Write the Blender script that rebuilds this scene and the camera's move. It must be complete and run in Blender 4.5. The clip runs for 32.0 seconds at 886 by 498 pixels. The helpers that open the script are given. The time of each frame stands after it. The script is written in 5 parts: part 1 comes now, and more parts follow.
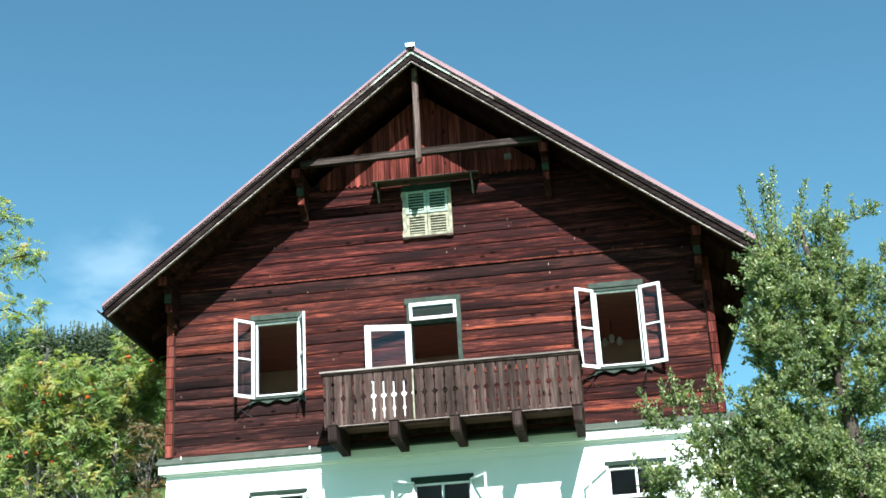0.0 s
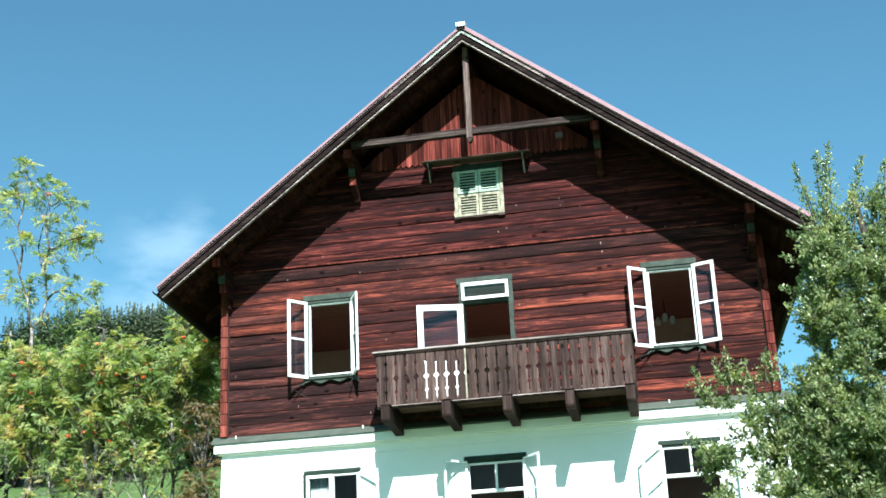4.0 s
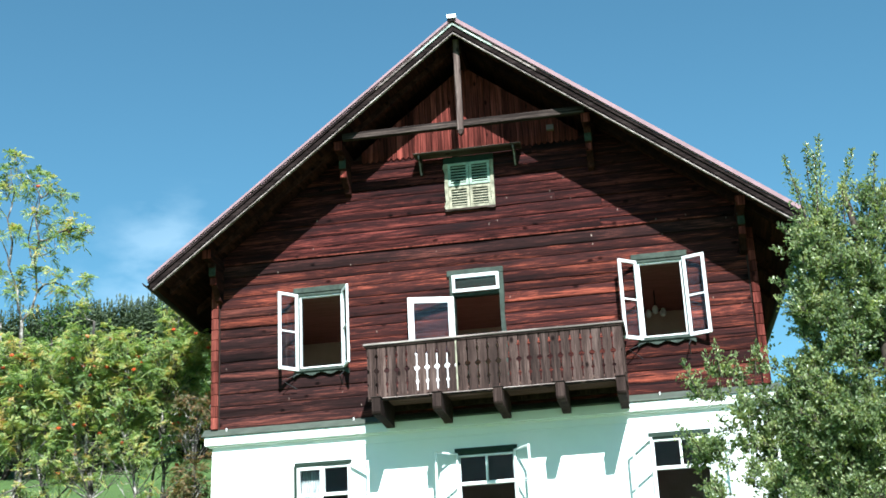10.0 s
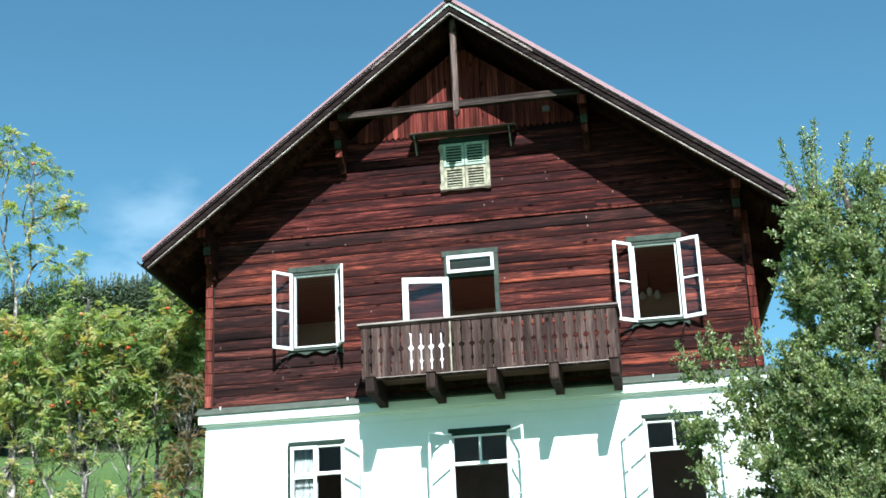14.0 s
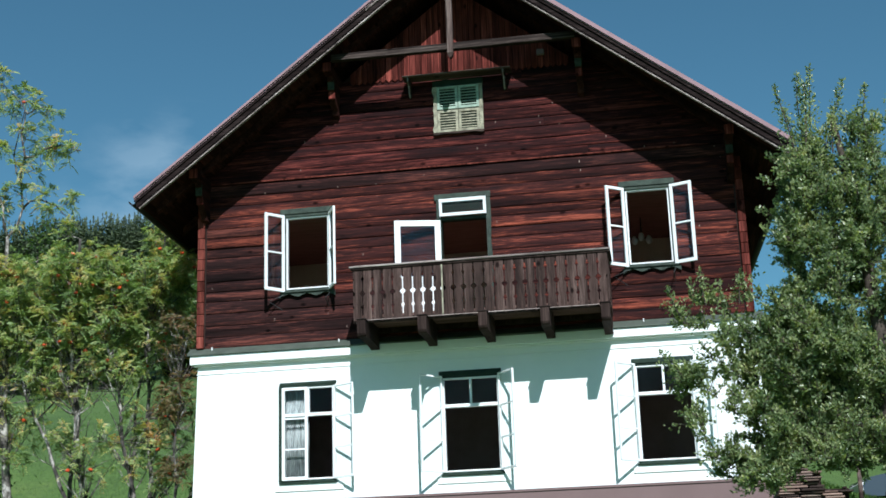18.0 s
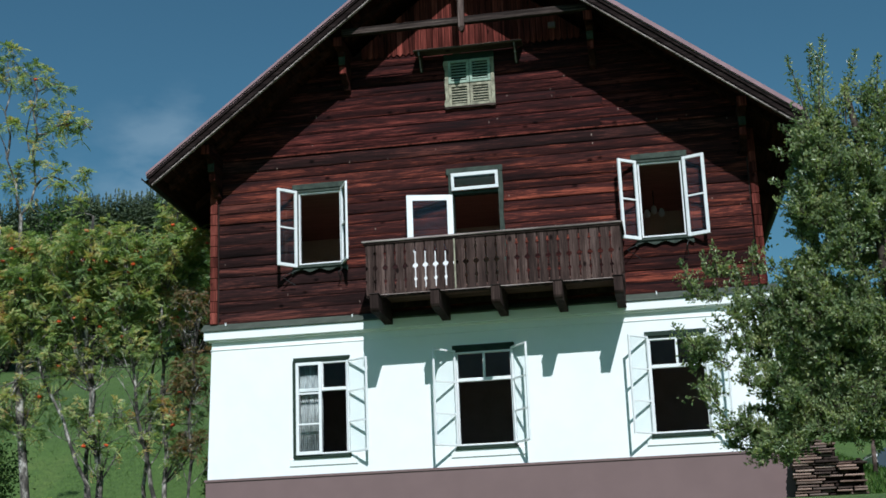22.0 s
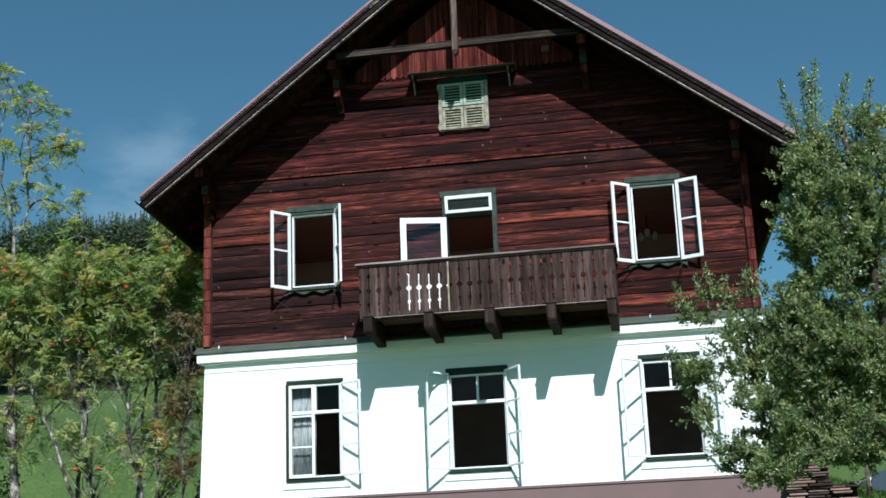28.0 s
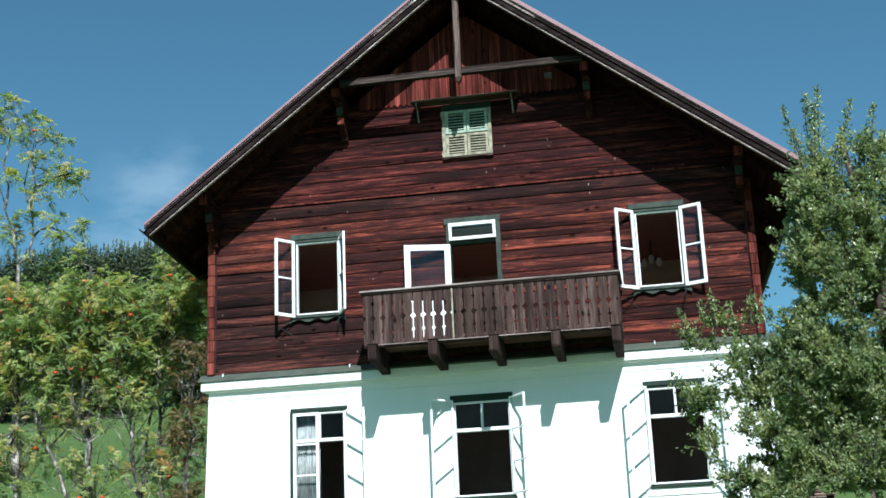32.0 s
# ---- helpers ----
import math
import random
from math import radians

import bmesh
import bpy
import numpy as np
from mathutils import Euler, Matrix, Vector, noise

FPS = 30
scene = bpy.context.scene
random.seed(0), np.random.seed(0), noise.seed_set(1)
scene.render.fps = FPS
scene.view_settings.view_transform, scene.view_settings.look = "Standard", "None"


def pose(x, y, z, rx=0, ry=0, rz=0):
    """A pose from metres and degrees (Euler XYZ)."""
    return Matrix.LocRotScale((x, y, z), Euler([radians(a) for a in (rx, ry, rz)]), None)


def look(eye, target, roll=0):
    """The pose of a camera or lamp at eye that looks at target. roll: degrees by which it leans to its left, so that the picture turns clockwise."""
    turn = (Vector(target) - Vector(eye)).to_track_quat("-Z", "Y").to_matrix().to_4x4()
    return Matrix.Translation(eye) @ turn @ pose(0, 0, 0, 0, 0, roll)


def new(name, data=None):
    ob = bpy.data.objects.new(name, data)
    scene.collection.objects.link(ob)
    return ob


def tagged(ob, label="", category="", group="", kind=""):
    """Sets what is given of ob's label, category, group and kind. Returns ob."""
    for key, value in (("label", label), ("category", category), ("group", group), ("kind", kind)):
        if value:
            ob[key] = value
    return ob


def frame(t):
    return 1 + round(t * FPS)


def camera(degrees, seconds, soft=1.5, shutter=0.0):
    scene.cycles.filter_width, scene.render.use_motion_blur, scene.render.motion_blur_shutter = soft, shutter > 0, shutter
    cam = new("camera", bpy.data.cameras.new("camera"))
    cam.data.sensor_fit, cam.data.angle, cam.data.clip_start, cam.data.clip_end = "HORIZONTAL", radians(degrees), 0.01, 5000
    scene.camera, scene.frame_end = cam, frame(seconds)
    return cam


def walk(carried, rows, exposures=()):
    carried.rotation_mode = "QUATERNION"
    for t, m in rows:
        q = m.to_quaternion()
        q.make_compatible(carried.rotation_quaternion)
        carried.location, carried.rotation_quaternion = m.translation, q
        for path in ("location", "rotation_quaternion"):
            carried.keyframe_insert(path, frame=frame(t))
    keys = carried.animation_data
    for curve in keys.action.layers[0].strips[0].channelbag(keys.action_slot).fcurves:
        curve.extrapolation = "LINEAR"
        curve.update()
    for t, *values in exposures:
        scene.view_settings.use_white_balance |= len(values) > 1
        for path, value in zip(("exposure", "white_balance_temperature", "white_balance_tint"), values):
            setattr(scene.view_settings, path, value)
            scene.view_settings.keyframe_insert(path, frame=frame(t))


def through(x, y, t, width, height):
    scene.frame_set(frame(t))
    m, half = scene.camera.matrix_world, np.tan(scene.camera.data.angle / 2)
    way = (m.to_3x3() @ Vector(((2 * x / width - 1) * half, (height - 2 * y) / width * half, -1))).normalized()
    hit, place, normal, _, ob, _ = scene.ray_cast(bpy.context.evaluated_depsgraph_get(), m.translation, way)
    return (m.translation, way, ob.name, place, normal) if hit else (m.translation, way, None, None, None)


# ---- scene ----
# A camera held at one spot on the slope below the house, turning a little: seconds, yaw, pitch, roll.
EYE = (3.299, -23.500, -1.390)
PATH = [
    (0, 7.378, 19.848, -3.185),
    (0.5, 8.460, 20.087, -2.620),
    (1, 9.194, 19.701, -2.924),
    (1.5, 9.351, 19.215, -2.762),
    (2, 9.573, 19.103, -2.556),
    (2.5, 9.516, 18.998, -2.352),
    (3, 9.564, 19.168, -2.526),
    (3.5, 9.724, 19.175, -2.670),
    (5.5, 9.706, 18.694, -2.858),
    (6, 9.682, 18.659, -2.788),
    (6.5, 9.572, 18.719, -2.747),
    (7, 9.479, 18.763, -2.671),
    (7.5, 9.321, 18.711, -2.640),
    (8, 9.342, 18.849, -2.667),
    (8.5, 9.638, 18.766, -2.819),
    (9, 9.596, 18.757, -2.902),
    (9.5, 9.530, 18.705, -2.933),
    (10, 9.353, 18.753, -2.840),
    (10.5, 9.562, 18.761, -2.830),
    (11, 9.510, 18.746, -2.729),
    (11.5, 9.457, 18.779, -2.765),
    (12, 9.342, 18.833, -2.650),
    (12.5, 9.494, 18.639, -2.516),
    (13, 9.360, 18.614, -2.445),
    (13.5, 9.320, 18.474, -2.349),
    (14, 9.164, 17.920, -2.467),
    (14.5, 9.114, 17.671, -2.487),
    (16.5, 9.207, 16.381, -2.151),
    (17, 9.049, 16.160, -2.045),
    (17.5, 8.940, 15.849, -2.070),
    (18, 8.917, 15.495, -1.983),
    (18.5, 8.909, 14.826, -1.858),
    (19, 9.263, 14.481, -1.751),
    (19.5, 9.278, 14.387, -1.875),
    (20, 9.268, 14.361, -2.097),
    (20.5, 9.367, 14.443, -2.123),
    (21, 9.406, 14.393, -2.106),
    (21.5, 9.695, 14.457, -2.261),
    (22, 9.504, 14.425, -2.228),
    (22.5, 9.475, 14.437, -2.157),
    (23, 9.332, 14.568, -2.157),
    (23.5, 9.259, 14.750, -1.982),
    (24, 9.108, 14.926, -1.874),
    (24.5, 8.994, 15.007, -1.812),
    (25, 8.967, 14.918, -1.798),
    (25.5, 9.240, 15.012, -1.750),
    (27.5, 9.091, 15.267, -2.209),
    (28, 9.185, 15.382, -2.241),
    (28.5, 9.336, 15.704, -2.539),
    (29, 9.177, 16.029, -2.572),
    (29.5, 9.176, 16.612, -2.376),
    (30, 9.071, 16.735, -2.345),
    (30.5, 9.104, 16.785, -2.340),
    (31, 9.123, 16.640, -2.040),
    (31.5, 9.199, 16.528, -2.229),
    (32, 9.313, 16.536, -2.398),
]
cam = camera(36.37, 32.0, soft=1.65)


def aim(yaw, pitch, roll):
    return pose(*EYE, 0, 0, yaw) @ pose(0, 0, 0, 90 + pitch) @ pose(0, 0, 0, 0, 0, roll)


EXPOSURES = [(0, 1.45, 5800, 6), (1, 1.63, 5800, 6), (2, 1.54, 5800, 6), (3.5, 1.5, 5750, 6), (6, 1.41, 5700, 6), (13.5, 1.37, 5650, 6.5), (16.5, 0.72, 5600, 8), (18, 0.47, 5600, 8.5), (19, 0.0, 5600, 8.5), (25.5, 0.06, 5600, 9), (28, 0.36, 5600, 9), (30, 0.75, 5600, 8.5), (32, 0.75, 5600, 8.5)]
walk(cam, [(t, aim(yaw, pitch, roll)) for t, yaw, pitch, roll in PATH], EXPOSURES)

# ---- world and sun ----
SUN_WAY = Vector((-0.30, 1.0, -0.92)).normalized()
SUN_ELEVATION = math.asin(-SUN_WAY.z)
SUN_AZIMUTH = math.atan2(-SUN_WAY.x, -SUN_WAY.y)

world = bpy.data.worlds.new("sky")
scene.world = world
world.use_nodes = True
wn, wl = world.node_tree.nodes, world.node_tree.links
sky = wn.new("ShaderNodeTexSky")
sky.sky_type, sky.sun_disc = "NISHITA", False
sky.sun_elevation, sky.sun_rotation = SUN_ELEVATION, SUN_AZIMUTH
sky.altitude, sky.air_density, sky.dust_density, sky.ozone_density = 900, 1.0, 0.1, 0.8
way = wn.new("ShaderNodeTexCoord")
stretch = wn.new("ShaderNodeMapping")
stretch.inputs["Scale"].default_value = (11.0, 11.0, 26.0)
wisps = wn.new("ShaderNodeTexNoise")
wisps.inputs["Scale"].default_value, wisps.inputs["Detail"].default_value = 1.3, 6
cut = wn.new("ShaderNodeValToRGB")
cut.color_ramp.elements[0].position, cut.color_ramp.elements[1].position = 0.44, 0.66
near = wn.new("ShaderNodeVectorMath")
near.operation = "DOT_PRODUCT"
near.inputs[1].default_value = Vector((math.sin(radians(-20.8)) * math.cos(radians(17.0)), math.cos(radians(-20.8)) * math.cos(radians(17.0)), math.sin(radians(17.0))))
band = wn.new("ShaderNodeMapRange")
band.inputs["From Min"].default_value, band.inputs["From Max"].default_value = 0.9962, 0.9996
amount = wn.new("ShaderNodeMath")
amount.operation = "MULTIPLY"
thin = wn.new("ShaderNodeMath")
thin.operation, thin.inputs[1].default_value = "MULTIPLY", 0.36
cloud = wn.new("ShaderNodeMix")
cloud.data_type = "RGBA"
cloud.inputs["B"].default_value = (6.6, 8.0, 8.6, 1)
wl.new(way.outputs["Generated"], stretch.inputs["Vector"])
wl.new(stretch.outputs[0], wisps.inputs["Vector"])
wl.new(wisps.outputs["Fac"], cut.inputs["Fac"])
wl.new(way.outputs["Generated"], near.inputs[0])
wl.new(near.outputs["Value"], band.inputs["Value"])
wl.new(cut.outputs["Color"], amount.inputs[0])
wl.new(band.outputs[0], amount.inputs[1])
wl.new(amount.outputs[0], thin.inputs[0])
wl.new(thin.outputs[0], cloud.inputs["Factor"])
hue = wn.new("ShaderNodeMix")
hue.data_type, hue.blend_type = "RGBA", "MULTIPLY"
hue.inputs["Factor"].default_value = 1.0
hue.inputs["B"].default_value = (0.72, 1.05, 0.92, 1)
wl.new(sky.outputs[0], hue.inputs["A"])
wl.new(hue.outputs["Result"], cloud.inputs["A"])
wl.new(cloud.outputs["Result"], wn["Background"].inputs["Color"])
wn["Background"].inputs["Strength"].default_value = 0.06

sun = new("sun", bpy.data.lights.new("sun", "SUN"))
sun.data.energy, sun.data.angle, sun.data.color = 5.0, radians(0.53), (1.0, 0.95, 0.87)
sun.matrix_world = look((10, -30, 30), Vector((10, -30, 30)) + SUN_WAY)


# ---- materials ----
def shader(name, rough=0.7, metal=0.0):
    m = bpy.data.materials.new(name)
    m.use_nodes = True
    b = m.node_tree.nodes["Principled BSDF"]
    b.inputs["Roughness"].default_value, b.inputs["Metallic"].default_value = rough, metal
    return m, m.node_tree.nodes, m.node_tree.links, b


def ramp(n, stops):
    r = n.new("ShaderNodeValToRGB")
    e = r.color_ramp.elements
    while len(e) < len(stops):
        e.new(0.5)
    for k, (at, colour) in enumerate(stops):
        e[k].position, e[k].color = at, (*colour, 1)
    return r


def place_of(n, l, scale, jump=37.0):
    """World place, stretched, and shifted at random from object to object."""
    g, m, o = n.new("ShaderNodeNewGeometry"), n.new("ShaderNodeMapping"), n.new("ShaderNodeObjectInfo")
    m.inputs["Scale"].default_value = scale
    times = n.new("ShaderNodeMath")
    times.operation, times.inputs[1].default_value = "MULTIPLY", jump
    l.new(o.outputs["Random"], times.inputs[0])
    l.new(times.outputs[0], m.inputs["Location"])
    l.new(g.outputs["Position"], m.inputs["Vector"])
    return m, o


def noise_of(n, l, vector, scale, detail=5.0, rough=0.6):
    t = n.new("ShaderNodeTexNoise")
    t.inputs["Scale"].default_value, t.inputs["Detail"].default_value, t.inputs["Roughness"].default_value = scale, detail, rough
    l.new(vector, t.inputs["Vector"])
    return t


def mixed(n, l, kind, fac, a, b):
    m = n.new("ShaderNodeMix")
    m.data_type, m.blend_type = "RGBA", kind
    for key, v in (("Factor", fac), ("A", a), ("B", b)):
        if isinstance(v, (int, float)):
            m.inputs[key].default_value = v
        elif isinstance(v, tuple):
            m.inputs[key].default_value = (*v, 1)
        else:
            l.new(v, m.inputs[key])
    return m.outputs["Result"]


def bumped(n, l, b, height, strength, distance):
    k = n.new("ShaderNodeBump")
    k.inputs["Strength"].default_value, k.inputs["Distance"].default_value = strength, distance
    l.new(height, k.inputs["Height"])
    l.new(k.outputs[0], b.inputs["Normal"])


def wood(name, dark, mid, light, along="x", rough=0.75, fine=34.0, knots=True, spread=0.5, relief=0.5, nicks=0.0, cracks=0.0, stops=(0.42, 0.52, 0.61)):
    m, n, l, b = shader(name, rough)
    s = {"x": (0.038, 1, 1), "y": (1, 0.038, 1), "z": (1, 1, 0.038)}[along]
    p, o = place_of(n, l, s)
    short = place_of(n, l, {"x": (0.042, 1, 1), "y": (1, 0.042, 1), "z": (1, 1, 0.042)}[along])[0]
    grain = noise_of(n, l, short.outputs[0], fine, 8, 0.74)
    broad = noise_of(n, l, p.outputs[0], 7.5, 4, 0.6)
    blotch = noise_of(n, l, place_of(n, l, {"x": (0.35, 1, 1), "y": (1, 0.35, 1), "z": (1, 1, 0.35)}[along])[0].outputs[0], 1.7, 4, 0.6)
    half = n.new("ShaderNodeMath")
    half.operation, half.inputs[1].default_value = "MULTIPLY", 0.46
    l.new(grain.outputs["Fac"], half.inputs[0])
    add = n.new("ShaderNodeMath")
    add.operation, add.inputs[1].default_value = "MULTIPLY_ADD", 0.34
    l.new(broad.outputs["Fac"], add.inputs[0])
    l.new(half.outputs[0], add.inputs[2])
    tot = n.new("ShaderNodeMath")
    tot.operation, tot.inputs[1].default_value = "MULTIPLY_ADD", 0.20
    l.new(blotch.outputs["Fac"], tot.inputs[0])
    l.new(add.outputs[0], tot.inputs[2])
    r = ramp(n, tuple(zip(stops, (dark, mid, light))))
    l.new(tot.outputs[0], r.inputs["Fac"])
    tone = ramp(n, ((0.0, (1 - spread,) * 3), (1.0, (1 + 0.35 * spread, 1 + 0.25 * spread, 1 + 0.2 * spread))))
    l.new(o.outputs["Random"], tone.inputs["Fac"])
    colour = mixed(n, l, "MULTIPLY", 1.0, r.outputs["Color"], tone.outputs["Color"])
    if knots:
        q, _ = place_of(n, l, {"x": (0.6, 1, 1), "y": (1, 0.6, 1), "z": (1, 1, 0.6)}[along])
        v = n.new("ShaderNodeTexVoronoi")
        v.inputs["Scale"].default_value = 4.6
        l.new(q.outputs[0], v.inputs["Vector"])
        spot = ramp(n, ((0.10, (0.12, 0.10, 0.10)), (0.19, (1, 1, 1))))
        l.new(v.outputs["Distance"], spot.inputs["Fac"])
        some = ramp(n, ((0.42, (0, 0, 0)), (0.46, (0.9, 0.9, 0.9))))
        l.new(v.outputs["Color"], some.inputs["Fac"])
        colour = mixed(n, l, "MULTIPLY", some.outputs["Color"], colour, spot.outputs["Color"])
    if nicks:
        q, _ = place_of(n, l, (1.7, 1, 0.6))
        v = n.new("ShaderNodeTexVoronoi")
        v.inputs["Scale"].default_value = 3.4
        l.new(q.outputs[0], v.inputs["Vector"])
        pale = ramp(n, ((0.035, (nicks,) * 3), (0.065, (0, 0, 0))))
        l.new(v.outputs["Distance"], pale.inputs["Fac"])
        colour = mixed(n, l, "MIX", pale.outputs["Color"], colour, (0.36, 0.27, 0.23))
    if cracks:
        q, _ = place_of(n, l, {"x": (0.022, 1, 1), "y": (1, 0.022, 1), "z": (1, 1, 0.022)}[along])
        split = noise_of(n, l, q.outputs[0], 26.0, 3, 0.55)
        dark_line = ramp(n, ((0.30, (1 - cracks,) * 3), (0.40, (1, 1, 1))))
        l.new(split.outputs["Fac"], dark_line.inputs["Fac"])
        colour = mixed(n, l, "MULTIPLY", 1.0, colour, dark_line.outputs["Color"])
    l.new(colour, b.inputs["Base Color"])
    b.inputs["Specular IOR Level"].default_value = 0.04
    bumped(n, l, b, tot.outputs[0], relief, 0.02)
    return m


def paint(name, colour, rough=0.6, dirt=0.25, scale=3.0, fine=60.0, relief=0.15, metal=0.0, stretch=(1, 1, 1)):
    m, n, l, b = shader(name, rough, metal)
    p, o = place_of(n, l, stretch, 3.0)
    blot, grit = noise_of(n, l, p.outputs[0], scale, 6), noise_of(n, l, p.outputs[0], fine, 4)
    r = ramp(n, ((0.3, tuple(c * (1 - dirt) for c in colour)), (0.6, colour)))
    l.new(blot.outputs["Fac"], r.inputs["Fac"])
    g = ramp(n, ((0.3, (1 - 0.5 * dirt,) * 3), (0.7, (1, 1, 1))))
    l.new(grit.outputs["Fac"], g.inputs["Fac"])
    l.new(mixed(n, l, "MULTIPLY", 1.0, r.outputs["Color"], g.outputs["Color"]), b.inputs["Base Color"])
    b.inputs["Specular IOR Level"].default_value = 0.5 if rough < 0.6 else 0.12
    bumped(n, l, b, grit.outputs["Fac"], relief, 0.006)
    return m


def leafy(name, stops, rough=0.5, through=0.35, patch=0.0, grain=2.2):
    """Leaves, each with a colour of its own, that let some light through."""
    m, n, l, b = shader(name, rough)
    g = n.new("ShaderNodeNewGeometry")
    r = ramp(n, stops)
    if patch:
        big = noise_of(n, l, g.outputs["Position"], grain, 3.0, 0.65)
        spread = n.new("ShaderNodeMapRange")
        spread.inputs["From Min"].default_value, spread.inputs["From Max"].default_value = 0.28, 0.72
        blend = n.new("ShaderNodeMix")
        blend.inputs["Factor"].default_value = patch
        l.new(big.outputs["Fac"], spread.inputs["Value"])
        l.new(g.outputs["Random Per Island"], blend.inputs["A"])
        l.new(spread.outputs[0], blend.inputs["B"])
        l.new(blend.outputs["Result"], r.inputs["Fac"])
    else:
        l.new(g.outputs["Random Per Island"], r.inputs["Fac"])
    l.new(r.outputs["Color"], b.inputs["Base Color"])
    b.inputs["Specular IOR Level"].default_value = 0.35
    t = n.new("ShaderNodeBsdfTranslucent")
    l.new(mixed(n, l, "MULTIPLY", 1.0, r.outputs["Color"], (1.5, 1.6, 0.7)), t.inputs["Color"])
    mix = n.new("ShaderNodeMixShader")
    mix.inputs[0].default_value = through
    l.new(b.outputs[0], mix.inputs[1])
    l.new(t.outputs[0], mix.inputs[2])
    l.new(mix.outputs[0], n["Material Output"].inputs["Surface"])
    return m


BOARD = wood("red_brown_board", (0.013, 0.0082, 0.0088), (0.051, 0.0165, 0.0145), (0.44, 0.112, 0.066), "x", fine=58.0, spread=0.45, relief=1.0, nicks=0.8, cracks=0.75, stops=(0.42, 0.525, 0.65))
UPBOARD = wood("darker_upper_board", (0.010, 0.0064, 0.0070), (0.034, 0.0105, 0.0102), (0.20, 0.050, 0.040), "x", fine=58.0, spread=0.40, relief=1.0, nicks=0.5, cracks=0.75)
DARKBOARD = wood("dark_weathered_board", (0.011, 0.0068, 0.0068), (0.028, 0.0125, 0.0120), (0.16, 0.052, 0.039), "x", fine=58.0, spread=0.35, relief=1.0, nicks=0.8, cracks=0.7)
UPRIGHT = wood("red_brown_upright", (0.034, 0.0085, 0.0062), (0.110, 0.0265, 0.0205), (0.27, 0.070, 0.053), "z", spread=0.30, relief=0.6, cracks=0.6)
BLOCKWOOD = wood("red_painted_block", (0.045, 0.012, 0.009), (0.150, 0.040, 0.030), (0.30, 0.090, 0.066), "z", spread=0.25, relief=0.8, cracks=0.6)
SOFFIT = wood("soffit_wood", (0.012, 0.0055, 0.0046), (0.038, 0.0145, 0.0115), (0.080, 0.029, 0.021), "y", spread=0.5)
GREYWOOD = wood("weathered_wood", (0.022, 0.0150, 0.0130), (0.066, 0.0425, 0.0365), (0.15, 0.106, 0.092), "z", fine=60.0, spread=0.18, relief=0.7, cracks=0.5)
GREYBEAM = wood("weathered_beam", (0.0195, 0.0137, 0.0120), (0.064, 0.0465, 0.0400), (0.185, 0.142, 0.122), "x", spread=0.3, relief=0.7)
TIEWOOD = wood("grey_tie_beam", (0.0100, 0.0076, 0.0068), (0.0300, 0.0220, 0.0195), (0.105, 0.081, 0.070), "x", spread=0.2, relief=0.7, cracks=0.6)
PALEWOOD = wood("bleached_wood", (0.11, 0.088, 0.080), (0.32, 0.265, 0.24), (0.60, 0.53, 0.49), "x", spread=0.2, cracks=0.8)
POSTWOOD = wood("greyed_post_wood", (0.040, 0.028, 0.025), (0.115, 0.083, 0.073), (0.26, 0.21, 0.185), "z", spread=0.2, relief=0.7, cracks=0.6)
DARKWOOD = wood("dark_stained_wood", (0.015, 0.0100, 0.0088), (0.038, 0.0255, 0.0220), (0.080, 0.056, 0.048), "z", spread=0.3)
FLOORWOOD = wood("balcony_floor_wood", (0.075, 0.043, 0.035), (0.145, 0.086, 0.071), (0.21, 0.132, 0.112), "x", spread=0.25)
CORE = paint("shaded_core", (0.03, 0.016, 0.012), 0.9)
WHITE = paint("white_plaster", (0.82, 0.84, 0.82), 0.85, 0.06, 1.2, 90, 0.12)
WHITEPAINT = paint("white_gloss_paint", (0.8, 0.81, 0.8), 0.4, 0.10, 4.0, 40, 0.08)
MAUVE = paint("mauve_plinth_paint", (0.182, 0.124, 0.120), 0.85, 0.10, 1.5, 70, 0.25)
CAPGREEN = paint("dull_green_cap", (0.046, 0.058, 0.042), 0.85, 0.5, 12.0)
GREENGREY = paint("green_grey_paint", (0.060, 0.077, 0.062), 0.7, 0.5, 7.0, 50, 0.2)
DARKGREEN = paint("dark_green_paint", (0.026, 0.043, 0.031), 0.6, 0.3, 6.0)
# lintel green with the shade under the hood put into the colour
SHADEGREEN = paint("shaded_green_paint", (0.018, 0.032, 0.024), 0.7, 0.3, 6.0)
TIN = paint("dull_zinc_sheet", (0.125, 0.145, 0.118), 0.6, 0.35, 3.0, 40, 0.1, 0.5)
PINKTIN = paint("red_roof_sheet", (0.30, 0.190, 0.205), 0.6, 0.25, 3.0, 40, 0.1, 0.0)
GUTTER = paint("dark_gutter_sheet", (0.03, 0.026, 0.025), 0.6, 0.3, 4.0, 40, 0.1, 0.0)
BARGE = paint("black_barge_paint", (0.011, 0.0078, 0.0072), 0.8, 0.45, 5.0)
BARGEFACE = wood("dark_barge_wood", (0.007, 0.0046, 0.0043), (0.017, 0.0115, 0.0108), (0.040, 0.029, 0.027), "x", spread=0.1, cracks=0.5)
VERGEGREEN = paint("blotchy_pale_green_paint", (0.50, 0.58, 0.50), 0.6, 0.75, 6.0, 30, 0.3)
RIDGEWHITE = paint("whitish_ridge_sheet", (0.62, 0.63, 0.64), 0.5, 0.2, 5.0)
DARKMETAL = paint("black_iron", (0.02, 0.02, 0.02), 0.5, 0.2)
BEIGE = paint("room_wall_paint", (0.74, 0.64, 0.56), 0.9, 0.1)
